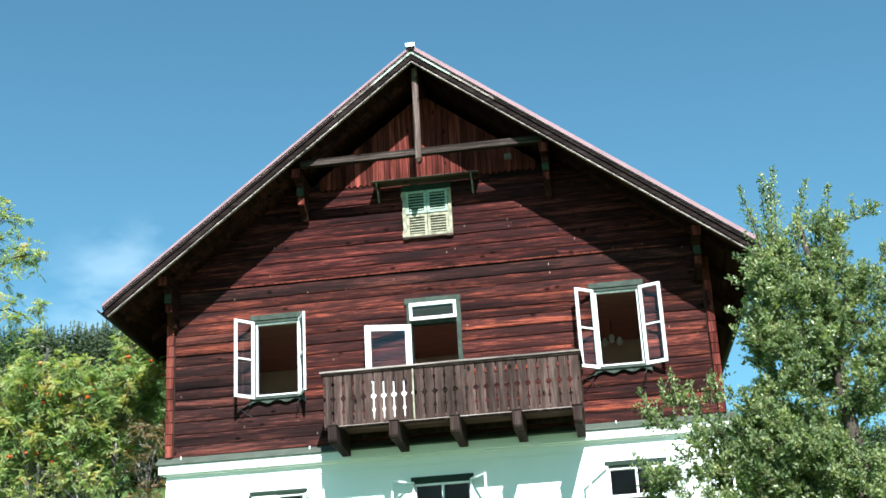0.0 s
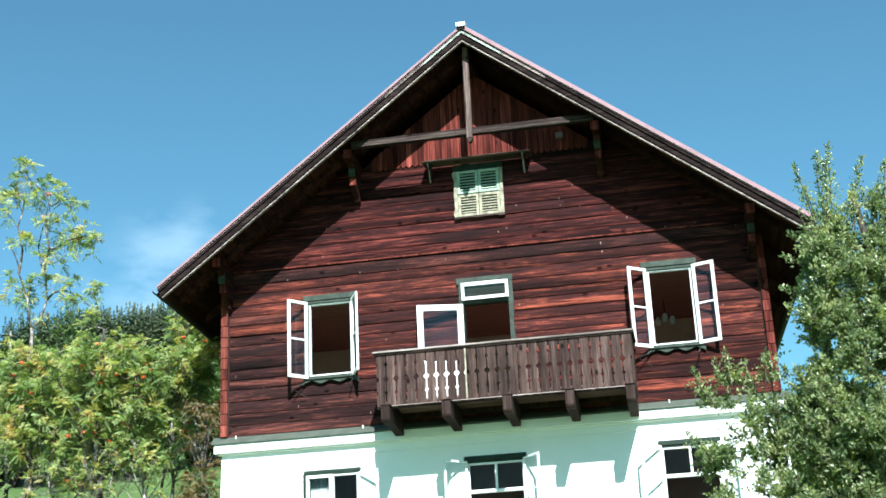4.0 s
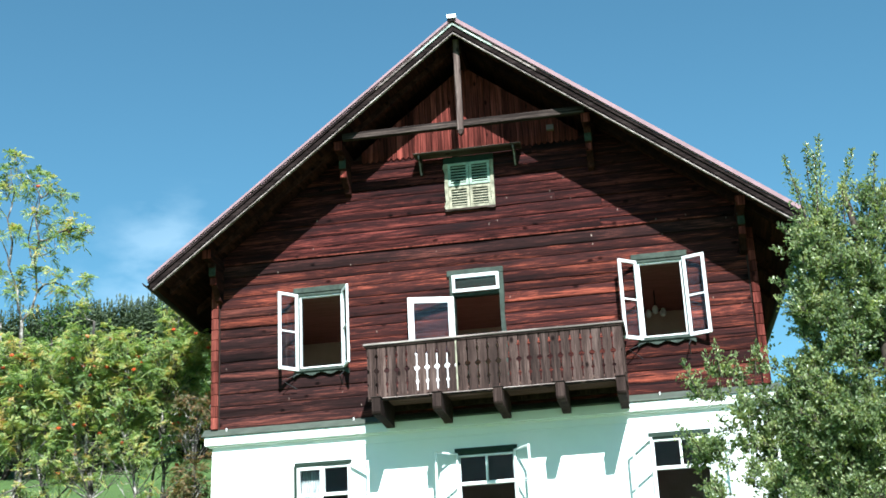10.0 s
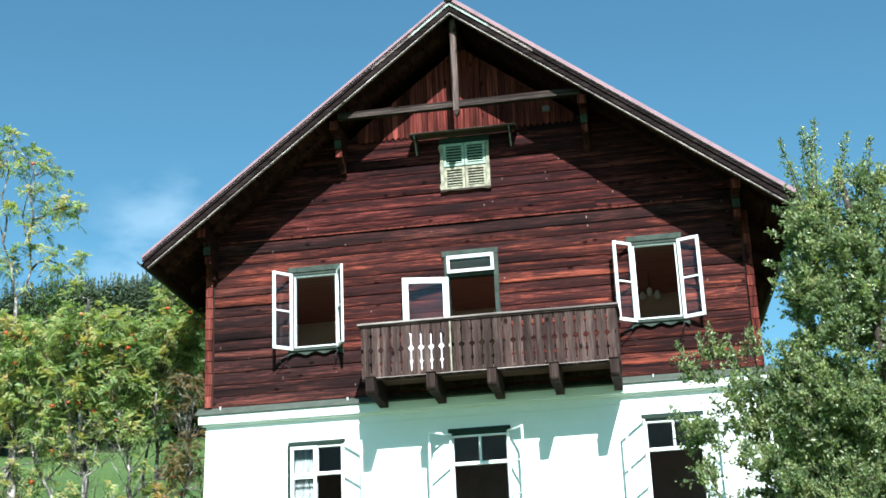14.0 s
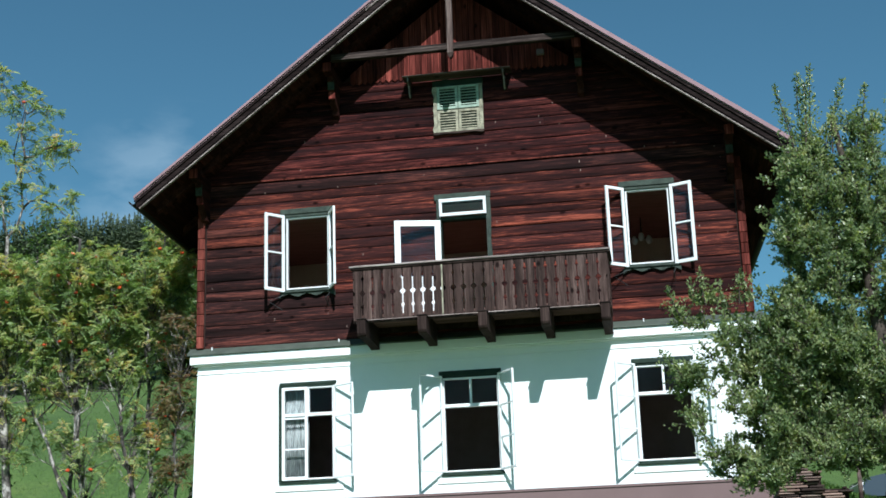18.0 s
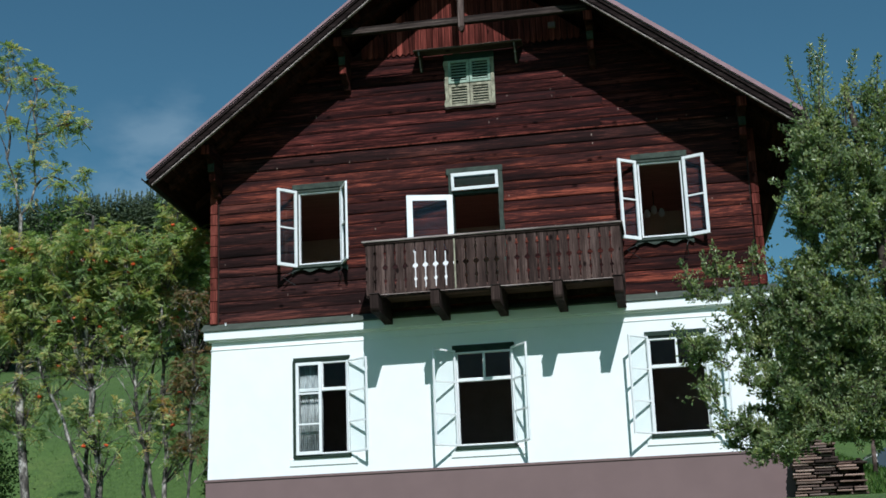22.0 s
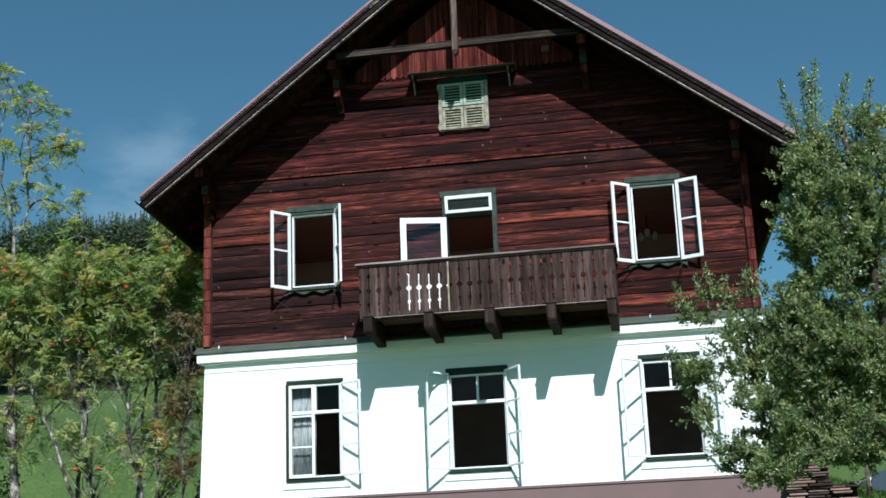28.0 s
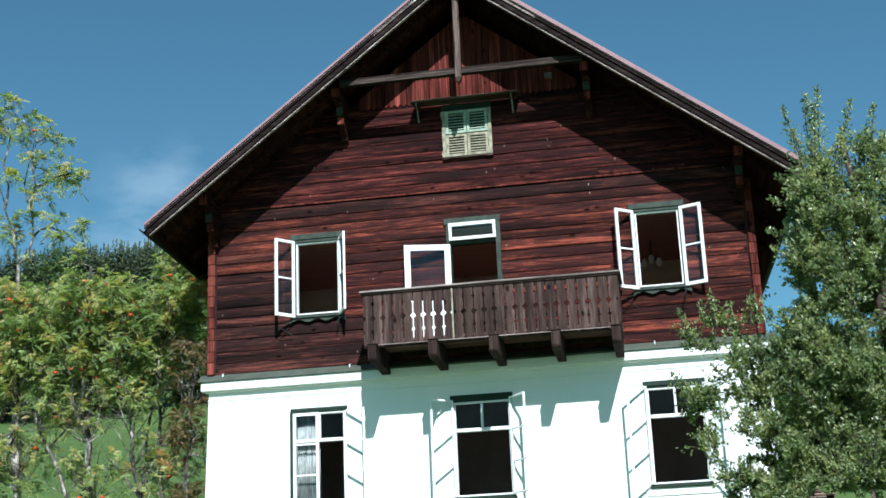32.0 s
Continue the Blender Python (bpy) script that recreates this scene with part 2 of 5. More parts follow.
REDCEILING = paint("red_brown_ceiling_boards", (0.42, 0.22, 0.19), 0.8, 0.3, 2.0, 30, 0.2, 0.0, (1, 6, 1))
GREYROOM = paint("dull_room_paint", (0.30, 0.275, 0.27), 0.9, 0.2)
ROOMFLOOR = paint("room_floor_boards", (0.38, 0.26, 0.18), 0.6, 0.2)
LOUVRE = paint("faded_green_louvre", (0.40, 0.375, 0.27), 0.7, 0.6, 9.0, 60, 0.3)
TOPGREEN = paint("bright_green_louvre", (0.36, 0.45, 0.36), 0.6, 0.35, 9.0, 60, 0.3)
# upright streaks put the dark gaps between the curtain's folds into the colour
CURTAIN = paint("white_net_curtain", (0.58, 0.60, 0.59), 0.9, 0.75, 8.0, 80, 0.1, 0.0, (6, 1, 0.6))
BARK, bn, bl, bb = shader("mottled_grey_bark", 0.9)
bp, _ = place_of(bn, bl, (1, 1, 0.55), 0.0)
b1, b2 = noise_of(bn, bl, bp.outputs[0], 7.0, 4, 0.6), noise_of(bn, bl, bp.outputs[0], 40.0, 4, 0.7)
br = ramp(bn, ((0.40, (0.030, 0.026, 0.022)), (0.49, (0.085, 0.074, 0.063)), (0.56, (0.20, 0.18, 0.155)), (0.63, (0.46, 0.43, 0.39))))
bl.new(b1.outputs["Fac"], br.inputs["Fac"])
bg = ramp(bn, ((0.3, (0.5, 0.5, 0.5)), (0.7, (1.2, 1.2, 1.2))))
bl.new(b2.outputs["Fac"], bg.inputs["Fac"])
bl.new(mixed(bn, bl, "MULTIPLY", 1.0, br.outputs["Color"], bg.outputs["Color"]), bb.inputs["Base Color"])
bumped(bn, bl, bb, b2.outputs["Fac"], 0.9, 0.01)
DARKBARK = paint("dark_bark", (0.085, 0.068, 0.055), 0.95, 0.5, 9.0, 45, 0.9)
LOGWOOD = wood("sawn_firewood", (0.11, 0.072, 0.058), (0.27, 0.19, 0.155), (0.46, 0.36, 0.31), "x", spread=0.55)
BERRY = paint("orange_berries", (0.60, 0.085, 0.02), 0.4, 0.25, 20.0)
YELLOW = paint("yellow_plastic", (0.62, 0.62, 0.03), 0.4, 0.1)
CARPAINT = paint("grey_blue_car_paint", (0.045, 0.06, 0.08), 0.25, 0.1)
RUBBER = paint("black_rubber", (0.012, 0.012, 0.012), 0.8, 0.2)

def glass(name, gloss_share):
    m, n, l, b = shader(name, 0.02)
    clear, gloss, mix = n.new("ShaderNodeBsdfTransparent"), n.new("ShaderNodeBsdfGlossy"), n.new("ShaderNodeMixShader")
    clear.inputs[0].default_value = (0.93, 0.95, 0.95, 1)
    gloss.inputs["Roughness"].default_value = 0.02
    mix.inputs[0].default_value = gloss_share
    l.new(clear.outputs[0], mix.inputs[1])
    l.new(gloss.outputs[0], mix.inputs[2])
    l.new(mix.outputs[0], n["Material Output"].inputs["Surface"])
    return m


GLASS, DULLGLASS = glass("window_glass", 0.03), glass("dull_old_glass", 0.008)

# apple patches also paint sunlit and shaded leaf clumps into the colour
APPLE = leafy("apple_leaf", ((0.0, (0.042, 0.068, 0.037)), (0.3, (0.120, 0.168, 0.078)), (0.62, (0.245, 0.295, 0.138)), (0.88, (0.43, 0.44, 0.21)), (1.0, (0.52, 0.43, 0.17))), 0.26, 0.42, 0.62, 3.4)
ROWAN = leafy("rowan_leaf", ((0.0, (0.050, 0.088, 0.042)), (0.22, (0.118, 0.185, 0.074)), (0.45, (0.228, 0.310, 0.122)), (0.61, (0.36, 0.39, 0.160)), (0.74, (0.49, 0.39, 0.16)), (0.86, (0.44, 0.23, 0.11)), (0.97, (0.28, 0.14, 0.08))), 0.5, 0.40, 0.72, 2.2)
RUST = leafy("turning_leaf", ((0.0, (0.06, 0.085, 0.03)), (0.45, (0.13, 0.12, 0.055)), (0.8, (0.20, 0.12, 0.065)), (1.0, (0.27, 0.14, 0.075))))
BUSH = leafy("bush_leaf", ((0.0, (0.031, 0.062, 0.0155)), (0.6, (0.062, 0.1116, 0.0248)), (1.0, (0.124, 0.1674, 0.0372))), 0.5, 0.4)
SPRUCE = leafy("spruce_needles", ((0.0, (0.021, 0.034, 0.018)), (0.6, (0.050, 0.072, 0.034)), (1.0, (0.092, 0.118, 0.056))), 0.7, 0.1)
BLADE = leafy("grass_blade", ((0.0, (0.045, 0.0975, 0.015)), (0.6, (0.0825, 0.165, 0.02625)), (1.0, (0.15, 0.21, 0.0525))))

MEADOW, mn, ml, mb = shader("meadow", 0.95)
mp, _ = place_of(mn, ml, (1, 1, 1), 0.0)
m1, m2 = noise_of(mn, ml, mp.outputs[0], 0.25, 6), noise_of(mn, ml, mp.outputs[0], 9.0, 6, 0.7)
mr = ramp(mn, ((0.3, (0.056, 0.112, 0.020)), (0.55, (0.080, 0.147, 0.028)), (0.75, (0.125, 0.178, 0.042))))
ml.new(m1.outputs["Fac"], mr.inputs["Fac"])
mg = ramp(mn, ((0.3, (0.45, 0.5, 0.45)), (0.7, (1.15, 1.1, 1.0))))
ml.new(m2.outputs["Fac"], mg.inputs["Fac"])
ml.new(mixed(mn, ml, "MULTIPLY", 1.0, mr.outputs["Color"], mg.outputs["Color"]), mb.inputs["Base Color"])
bumped(mn, ml, mb, m2.outputs["Fac"], 0.8, 0.1)


# ---- helpers ----
BASE = {}


def thing(name, at, label, category, group="", kind=""):
    ob = new(name)
    ob.location, BASE[ob] = at, Vector(at)
    ob.empty_display_size = 0.2
    return tagged(ob, label, category, group, kind)


def finish(name, me, material):
    me.materials.append(material)
    return new(name, me)


def part(name, bm, material, parent, label="", smooth=False):
    """One mesh under a thing or part; bm is in world metres."""
    if parent is not None:
        bmesh.ops.translate(bm, verts=bm.verts, vec=-BASE[parent])
    me = bpy.data.meshes.new(name)
    for face in bm.faces:
        face.smooth = smooth
    bm.to_mesh(me)
    bm.free()
    ob = finish(name, me, material)
    if parent is not None:
        ob.parent, BASE[ob] = parent, BASE[parent]
    if label:
        ob["label"] = label
    return ob


def box(x0, x1, y0, y1, z0, z1, bevel=0.0, bm=None):
    bm = bm or bmesh.new()
    m = Matrix.LocRotScale(((x0 + x1) / 2, (y0 + y1) / 2, (z0 + z1) / 2), None, (abs(x1 - x0), abs(y1 - y0), abs(z1 - z0)))
    made = bmesh.ops.create_cube(bm, size=1, matrix=m)["verts"]
    if bevel:
        edges = list({e for v in made for e in v.link_edges})
        bmesh.ops.bevel(bm, geom=edges, offset=bevel, segments=1, affect="EDGES")
    return bm


def prism(points, axis, a, b, bm=None):
    """A flat outline drawn out along an axis from a to b."""
    bm = bm or bmesh.new()

    def at(p, q, r):
        return {"y": (p, r, q), "x": (r, p, q), "z": (p, q, r)}[axis]
    one = [bm.verts.new(at(p, q, a)) for p, q in points]
    two = [bm.verts.new(at(p, q, b)) for p, q in points]
    bm.faces.new(one)
    bm.faces.new(two)
    for k in range(len(points)):
        bm.faces.new((one[k], one[k - 1], two[k - 1], two[k]))
    bmesh.ops.recalc_face_normals(bm, faces=bm.faces)
    return bm


def tube(points, radii, sides=6, bm=None, ends=True):
    """A round bar along points, with a radius at each."""
    bm = bm or bmesh.new()
    rings, side = [], Vector((1, 0.3, 0.1))
    for k, p in enumerate(points):
        p = Vector(p)
        d = (Vector(points[min(k + 1, len(points) - 1)]) - Vector(points[max(k - 1, 0)])).normalized()
        u = d.cross(side)
        u = u.normalized() if u.length > 1e-4 else d.orthogonal().normalized()
        v = d.cross(u)
        rings.append([bm.verts.new(p + float(radii[k]) * (math.cos(a) * u + math.sin(a) * v)) for a in (2 * math.pi * s / sides for s in range(sides))])
    for r, s in zip(rings, rings[1:]):
        for k in range(sides):
            bm.faces.new((r[k - 1], r[k], s[k], s[k - 1]))
    if ends:
        bm.faces.new(rings[0][::-1])
        bm.faces.new(rings[-1])
    return bm


def turned(bm, about, degrees):
    """bm turned round an upright line through about (x, y)."""
    bmesh.ops.rotate(bm, verts=bm.verts, cent=(about[0], about[1], 0), matrix=Matrix.Rotation(radians(degrees), 3, "Z"))
    return bm


def around(x0, x1, z0, z1, holes):
    """The pieces (x0, x1, z0, z1) of a wall that has holes."""
    out, zs = [], sorted({z0, z1, *(min(max(z, z0), z1) for h in holes for z in h[2:])})
    for a, b in zip(zs, zs[1:]):
        at = x0
        for h in sorted(h for h in holes if h[2] < b - 1e-6 and h[3] > a + 1e-6):
            if h[0] > at:
                out.append((at, h[0], a, b))
            at = max(at, h[1])
        if at < x1:
            out.append((at, x1, a, b))
    return out


# ---- ground ----
def smooth(a, b, t):
    t = min(max((t - a) / (b - a), 0), 1)
    return t * t * (3 - 2 * t)


def height(x, y):
    """The hillside: a lawn that climbs to the house, a steep meadow behind it, wooded hill above."""
    z = -0.1 - 0.125 * max(-1.5 - y, 0) if y > -40 else -4.9 - 0.03 * (-40 - y)
    shelf = smooth(-4, 4, x)
    z += 0.262 * max(min(y, 38) - 0.5, 0) * (shelf * (0.35 + 0.65 * smooth(1, 8, y)) + (1 - shelf) * smooth(5, 17, y)) + 0.311 * max(min(y, 300) - 38, 0)
    z -= 0.05 * max(min(y, 700) - 300, 0)
    if y > 2:
        side = smooth(-10, 25, x)
        z *= 1 - 0.40 * side
    z *= 1 - 0.55 * smooth(5, 9, x) * (1 - smooth(25, 70, y)) * (y > 0)
    z += 0.18 * noise.noise((x * 0.16, y * 0.16, 0)) * smooth(2, 8, max(abs(x) - 4, abs(y) - 3)) + 1.8 * noise.noise((x * 0.017, y * 0.017, 3)) * smooth(30, 90, math.hypot(x, y))
    return z


def ground_lines(near, step, far):
    out, at = [], 0.0
    while at < far:
        out.append(at)
        at += step if at < near else (at - near) * 0.16 + step
    return [-v for v in out[:0:-1]] + out


gx, gy = ground_lines(22, 0.6, 2400), ground_lines(45, 0.7, 2400)
ground = bpy.data.meshes.new("ground")
ground.from_pydata([(x, y, height(x, y)) for y in gy for x in gx], [],
                   [(j * len(gx) + i, j * len(gx) + i + 1, (j + 1) * len(gx) + i + 1, (j + 1) * len(gx) + i) for j in range(len(gy) - 1) for i in range(len(gx) - 1)])
for face in ground.polygons:
    face.use_smooth = True
tagged(finish("ground", ground, MEADOW), "sunlit green hillside meadow with uneven grass", "ground", kind="structure")

# ---- house ----
BACK = 11.0
OVER, SLOPE, RIDGE = 1.1, 0.766, 10.78
UPPER = [(-3.40, -2.48, 4.56, 6.10), (2.92, 3.80, 4.56, 6.10)]
DOOR = (-0.42, 0.47, 3.82, 6.14)
ATTIC = (-0.42, 0.42, 7.44, 8.42)
LOWER = [(-3.46, -2.44, 1.11, 2.88), (-0.52, 0.555, 1.11, 2.88), (2.89, 3.92, 1.13, 2.89)]
house = thing("house", (0, 0, 0), "two-storey alpine house, white plaster below and dark red-brown timber above", "house")

plinth = part("plinth", prism([(-5.13, -0.03), (5.2, -0.03), (5.2, BACK + 0.02), (-5.13, BACK + 0.02)], "z", -1.6, 0.775), MAUVE, house, "mauve-brown painted plinth")
part("ledge", box(-5.15, 5.22, -0.05, -0.028, 0.75, 0.79), MAUVE, plinth)

# battered white masonry, leaning in slightly as it rises
plaster = bmesh.new()
for x0, x1, z0, z1 in around(-5.02, 5.02, 0.775, 3.56, LOWER):
    box(x0, x1, 0.0, 0.42, z0, z1, 0, plaster)
for s in (-1, 1):
    prism([(s * 5.02, 0.775), (s * 5.105, 0.775), (s * 5.03, 3.56), (s * 5.02, 3.56)], "y", 0.0, BACK, plaster)
    box(s * 4.6, s * 5.02, 0.42, BACK, 0.775, 3.56, 0, plaster)
box(-5.02, 5.02, BACK - 0.4, BACK, 0.775, 3.56, 0, plaster)
bmesh.ops.remove_doubles(plaster, verts=plaster.verts, dist=0.0005)
lower_wall = part("plaster_wall", plaster, WHITE, house, "white lime-plastered ground floor wall")
for name, y, z0, z1, mat in (("string_moulding", 0.015, 3.145, 3.168, WHITE), ("bed_moulding", 0.055, 3.295, 3.325, WHITE), ("cornice", 0.115, 3.325, 3.492, WHITE)):
    part(name, box(-5.04 - y, 5.04 + y, -y, 0.0, z0, z1, 0.008), mat, lower_wall)
part("flashing", prism([(-0.15, 3.494), (-0.15, 3.512), (0.02, 3.65), (0.02, 3.494)], "x", -5.2, 5.2), TIN, house, "green-grey sheet metal flashing")
for x in (-4.75, -2.35, 3.14):
    part("flashing_clip", box(x - 0.009, x + 0.009, -0.075, -0.03, 3.585, 3.645, 0.003), WHITEPAINT, house, "small pale flashing clip")

# timber core behind the boards
core = bmesh.new()
for x0, x1, z0, z1 in around(-4.98, 4.98, 3.56, 6.2, UPPER + [DOOR]):
    box(x0, x1, 0.035, 0.3, z0, z1, 0, core)
for s in (-1, 1):
    box(s * 4.7, s * 4.98, 0.3, BACK, 3.56, 6.3, 0, core)
box(-4.98, 4.98, BACK - 0.3, BACK, 3.56, 6.3, 0, core)
for a, b in ((0.035, 0.3), (BACK - 0.3, BACK)):
    prism([(-4.98, 6.2), (4.98, 6.2), (4.98, 6.55), (0, 10.4), (-4.98, 6.55)], "y", a, b, core)
bmesh.ops.remove_doubles(core, verts=core.verts, dist=0.0005)
timber_wall = part("timber_wall", core, CORE, house, "dark red-brown timber wall of horizontal boards")

# boards: rows from the flashing up to the gable
random.seed(4)
rows, at = [], 3.635
for top, count in ((4.52, 4), (6.14, 8), (6.78, 3), (7.42, 3), (8.40, 5), (8.66, 1)):
    cuts = [at + (top - at) * (k + (random.uniform(-0.13, 0.13) if 0 < k < count else 0)) / count for k in range(count + 1)]
    rows += list(zip(cuts, cuts[1:]))
    at = top
holes = [(h[0] - 0.03, h[1] + 0.03, h[2], h[3]) for h in UPPER + [DOOR, ATTIC]]


def top_at(z):
    """Half width of the gable at height z."""
    return (10.655 - z) / SLOPE


def board(x0, x1, z0, z1, out):
    """One weathered board, its face slightly uneven along its length."""
    bm = bmesh.new()
    steps = max(2, int((x1 - x0) / 0.3))
    rings, bow = [], random.uniform(0.004, 0.022)
    for k in range(steps + 1):
        x = x0 + (x1 - x0) * k / steps
        a, b = (random.uniform(-0.008, 0.008) for _ in range(2))
        f = -out + random.uniform(-0.005, 0.005)
        h = z1 - z0
        rings.append([bm.verts.new((max(-top_at(v[2]), min(top_at(v[2]), v[0])), v[1], v[2])) for v in ((x, 0.034, z0), (x, f + 0.010, z0 + 0.002 + 0.3 * abs(a)), (x, f + 0.003, z0 + 0.10 * h + a), (x, f - 0.002, z0 + 0.36 * h), (x, f + bow * 0.3, z0 + 0.68 * h + b), (x, f + bow, z1 - 0.018 + 0.5 * b), (x, f + bow + 0.006, z1 - 0.002 - 0.3 * abs(b)), (x, 0.04, z1))])
    for r, s in zip(rings, rings[1:]):
        for k in range(8):
            bm.faces.new((r[k - 1], r[k], s[k], s[k - 1]))
    bm.faces.new(rings[0])
    bm.faces.new(rings[-1])
    bmesh.ops.recalc_face_normals(bm, faces=bm.faces)
    return bm


for n, (z0, z1) in enumerate(rows):
    wide = min(4.90, top_at(z0))
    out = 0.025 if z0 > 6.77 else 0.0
    out += random.uniform(-0.006, 0.010)
    for x0, x1, _, _ in around(-wide, wide, z0, z1, [(h[0], h[1], z0, z1) for h in holes if h[2] < z1 - 0.04 and h[3] > z0 + 0.04]):
        ends = [x0]
        if x1 - x0 > 4.5 and random.random() < 0.5:
            ends.append(random.uniform(x0 + 1.2, x1 - 1.2))
        elif x1 - x0 > 2.6 and random.random() < 0.15:
            ends.append(random.uniform(x0 + 0.8, x1 - 0.8))
        ends.append(x1)
        for a, b in zip(ends, ends[1:]):
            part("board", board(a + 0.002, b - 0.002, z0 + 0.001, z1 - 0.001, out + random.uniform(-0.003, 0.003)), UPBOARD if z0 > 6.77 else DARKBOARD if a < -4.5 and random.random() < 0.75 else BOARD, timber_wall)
part("drip_moulding", prism([(0.03, 6.785), (-0.028, 6.79), (-0.032, 6.81), (-0.012, 6.83), (0.03, 6.83)], "x", -4.6, 4.6), BLOCKWOOD, timber_wall)

# corner posts of stacked beam ends
for s in (-1, 1):
    z = 3.635
    while z < 6.42:
        tall = random.uniform(0.19, 0.23)
        part("corner_block", box(s * 4.925, s * 5.06, -0.055 - random.uniform(0, 0.008), 0.12, z + 0.003, z + tall - 0.003, 0.008), BLOCKWOOD if s < 0 else UPRIGHT, timber_wall)
        z += tall
    part("corner_shadow_joint", box(s * 4.90, s * 4.925, -0.005, 0.05, 3.64, 6.45), DARKWOOD, timber_wall)
    z = 3.72
    while z < 6.3:
        part("side_board", box(s * 4.98, s * 5.03, 0.12, BACK, z, z + 0.205, 0.006), BOARD, timber_wall)
        z += 0.21

# upright boards of the gable with a scalloped lower edge
x = -2.06
while x < 2.06:
    w = 0.112
    mid = x + w / 2
    top = [10.36 - SLOPE * abs(v) for v in (x, x + w)]
    low = 8.575
    outline = [(x + 0.003, low + 0.03), (x + w * 0.25, low + 0.005), (mid, low - 0.02), (x + w * 0.75, low + 0.005), (x + w - 0.003, low + 0.03), (x + w - 0.003, max(top[1], low + 0.1)), (x + 0.003, max(top[0], low + 0.1))]
    part("upright_board", prism(outline, "y", -0.055 - random.uniform(0, 0.01), -0.02), UPRIGHT, timber_wall)
    x += w + 0.004


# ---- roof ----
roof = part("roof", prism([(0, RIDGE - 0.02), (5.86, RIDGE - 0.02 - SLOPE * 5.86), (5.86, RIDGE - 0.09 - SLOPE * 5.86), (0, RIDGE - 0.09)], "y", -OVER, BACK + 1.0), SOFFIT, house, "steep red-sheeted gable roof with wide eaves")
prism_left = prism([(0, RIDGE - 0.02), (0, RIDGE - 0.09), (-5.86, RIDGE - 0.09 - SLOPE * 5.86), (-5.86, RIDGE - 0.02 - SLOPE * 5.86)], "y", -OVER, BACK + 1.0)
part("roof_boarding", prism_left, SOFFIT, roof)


def along_slope(s, x0, x1, drop0, drop1, y0, y1, bm=None):
    """A bar that follows the roof's slope on side s, between two depths below the roofline."""
    return prism([(s * x, RIDGE - SLOPE * x - d) for x, d in ((x0, drop0), (x1, drop0), (x1, drop1), (x0, drop1))], "y", y0, y1, bm)


for s in (-1, 1):
    part("roof_sheet", along_slope(s, 0, 5.9, -0.03, 0.012, -OVER - 0.06, BACK + 1.0), PINKTIN, roof, "faded pinkish red metal roof sheet")
    for k in range(28):
        y = -OVER + 0.4 + k * 0.45
        part("seam", along_slope(s, 0.05, 5.88, -0.06, -0.036, y, y + 0.025), PINKTIN, roof)
    part("verge_cap", along_slope(s, 0, 5.9, -0.10 if s > 0 else -0.065, -0.012, -OVER - 0.085, -OVER - 0.062), PINKTIN, roof, "faded pinkish red metal verge cap")
    part("verge_strip", along_slope(s, 0, 5.9, 0.014, 0.034, -OVER - 0.05, -OVER), BARGE, roof)
    # moulding steps from pale green at the ridge to grey-brown, then dark
    for a, b, mat, label in ((0, 0.72, VERGEGREEN, "blotchy pale green upper moulding"), (0.72, 1.5, PALEWOOD, "pale grey-brown middle moulding"), (1.5, 5.88, BARGEFACE, "dark lower moulding")):
        part("verge_moulding", along_slope(s, a, b, 0.036, 0.078, -OVER - 0.062, -OVER), mat, roof, label)
    part("barge_board", along_slope(s, 0, 5.86, 0.080, 0.185, -OVER - 0.035, -OVER + 0.002), BARGEFACE, roof, "dark stained barge board")
    part("barge_groove", along_slope(s, 0, 5.83, 0.187, 0.226, -OVER - 0.018, -OVER + 0.002), BARGE, roof)
    part("barge_lining", along_slope(s, 0, 5.80, 0.228, 0.252, -OVER - 0.045, -OVER + 0.02), PALEWOOD, roof, "pale weathered lower edge of barge board")
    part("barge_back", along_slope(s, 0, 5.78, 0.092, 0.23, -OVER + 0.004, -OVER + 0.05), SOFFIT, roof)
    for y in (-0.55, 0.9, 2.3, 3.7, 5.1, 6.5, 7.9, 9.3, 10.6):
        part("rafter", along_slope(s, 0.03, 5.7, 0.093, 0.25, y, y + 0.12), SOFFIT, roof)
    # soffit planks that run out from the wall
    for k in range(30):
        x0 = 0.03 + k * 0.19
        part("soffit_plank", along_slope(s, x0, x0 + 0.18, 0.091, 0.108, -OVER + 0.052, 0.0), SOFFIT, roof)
    # gutter: a half-round channel along the eave
    gxp, gz = s * 5.93, RIDGE - SLOPE * 5.86 - 0.05
    arc = [(gxp + 0.075 * math.cos(a), gz + 0.075 * math.sin(a)) for a in (math.pi + math.pi * k / 8 for k in range(9))]
    arc += [(gxp + 0.066 * math.cos(a), gz + 0.066 * math.sin(a)) for a in (math.pi + math.pi * k / 8 for k in range(8, -1, -1))]
    part("gutter", prism(arc, "y", -OVER - 0.05, BACK + 1.0), GUTTER, house, "dark half-round gutter")
part("ridge_cap", prism([(-0.085, RIDGE + 0.035), (-0.09, RIDGE + 0.115), (0.09, RIDGE + 0.115), (0.085, RIDGE + 0.035)], "y", -OVER - 0.12, BACK + 1.05), RIDGEWHITE, roof, "whitish sheet ridge cap")
part("ridge_board", prism([(-0.08, RIDGE - 0.02), (-0.08, RIDGE + 0.033), (0.08, RIDGE + 0.033), (0.08, RIDGE - 0.02)], "y", -OVER - 0.095, BACK + 1.0), BARGE, roof)

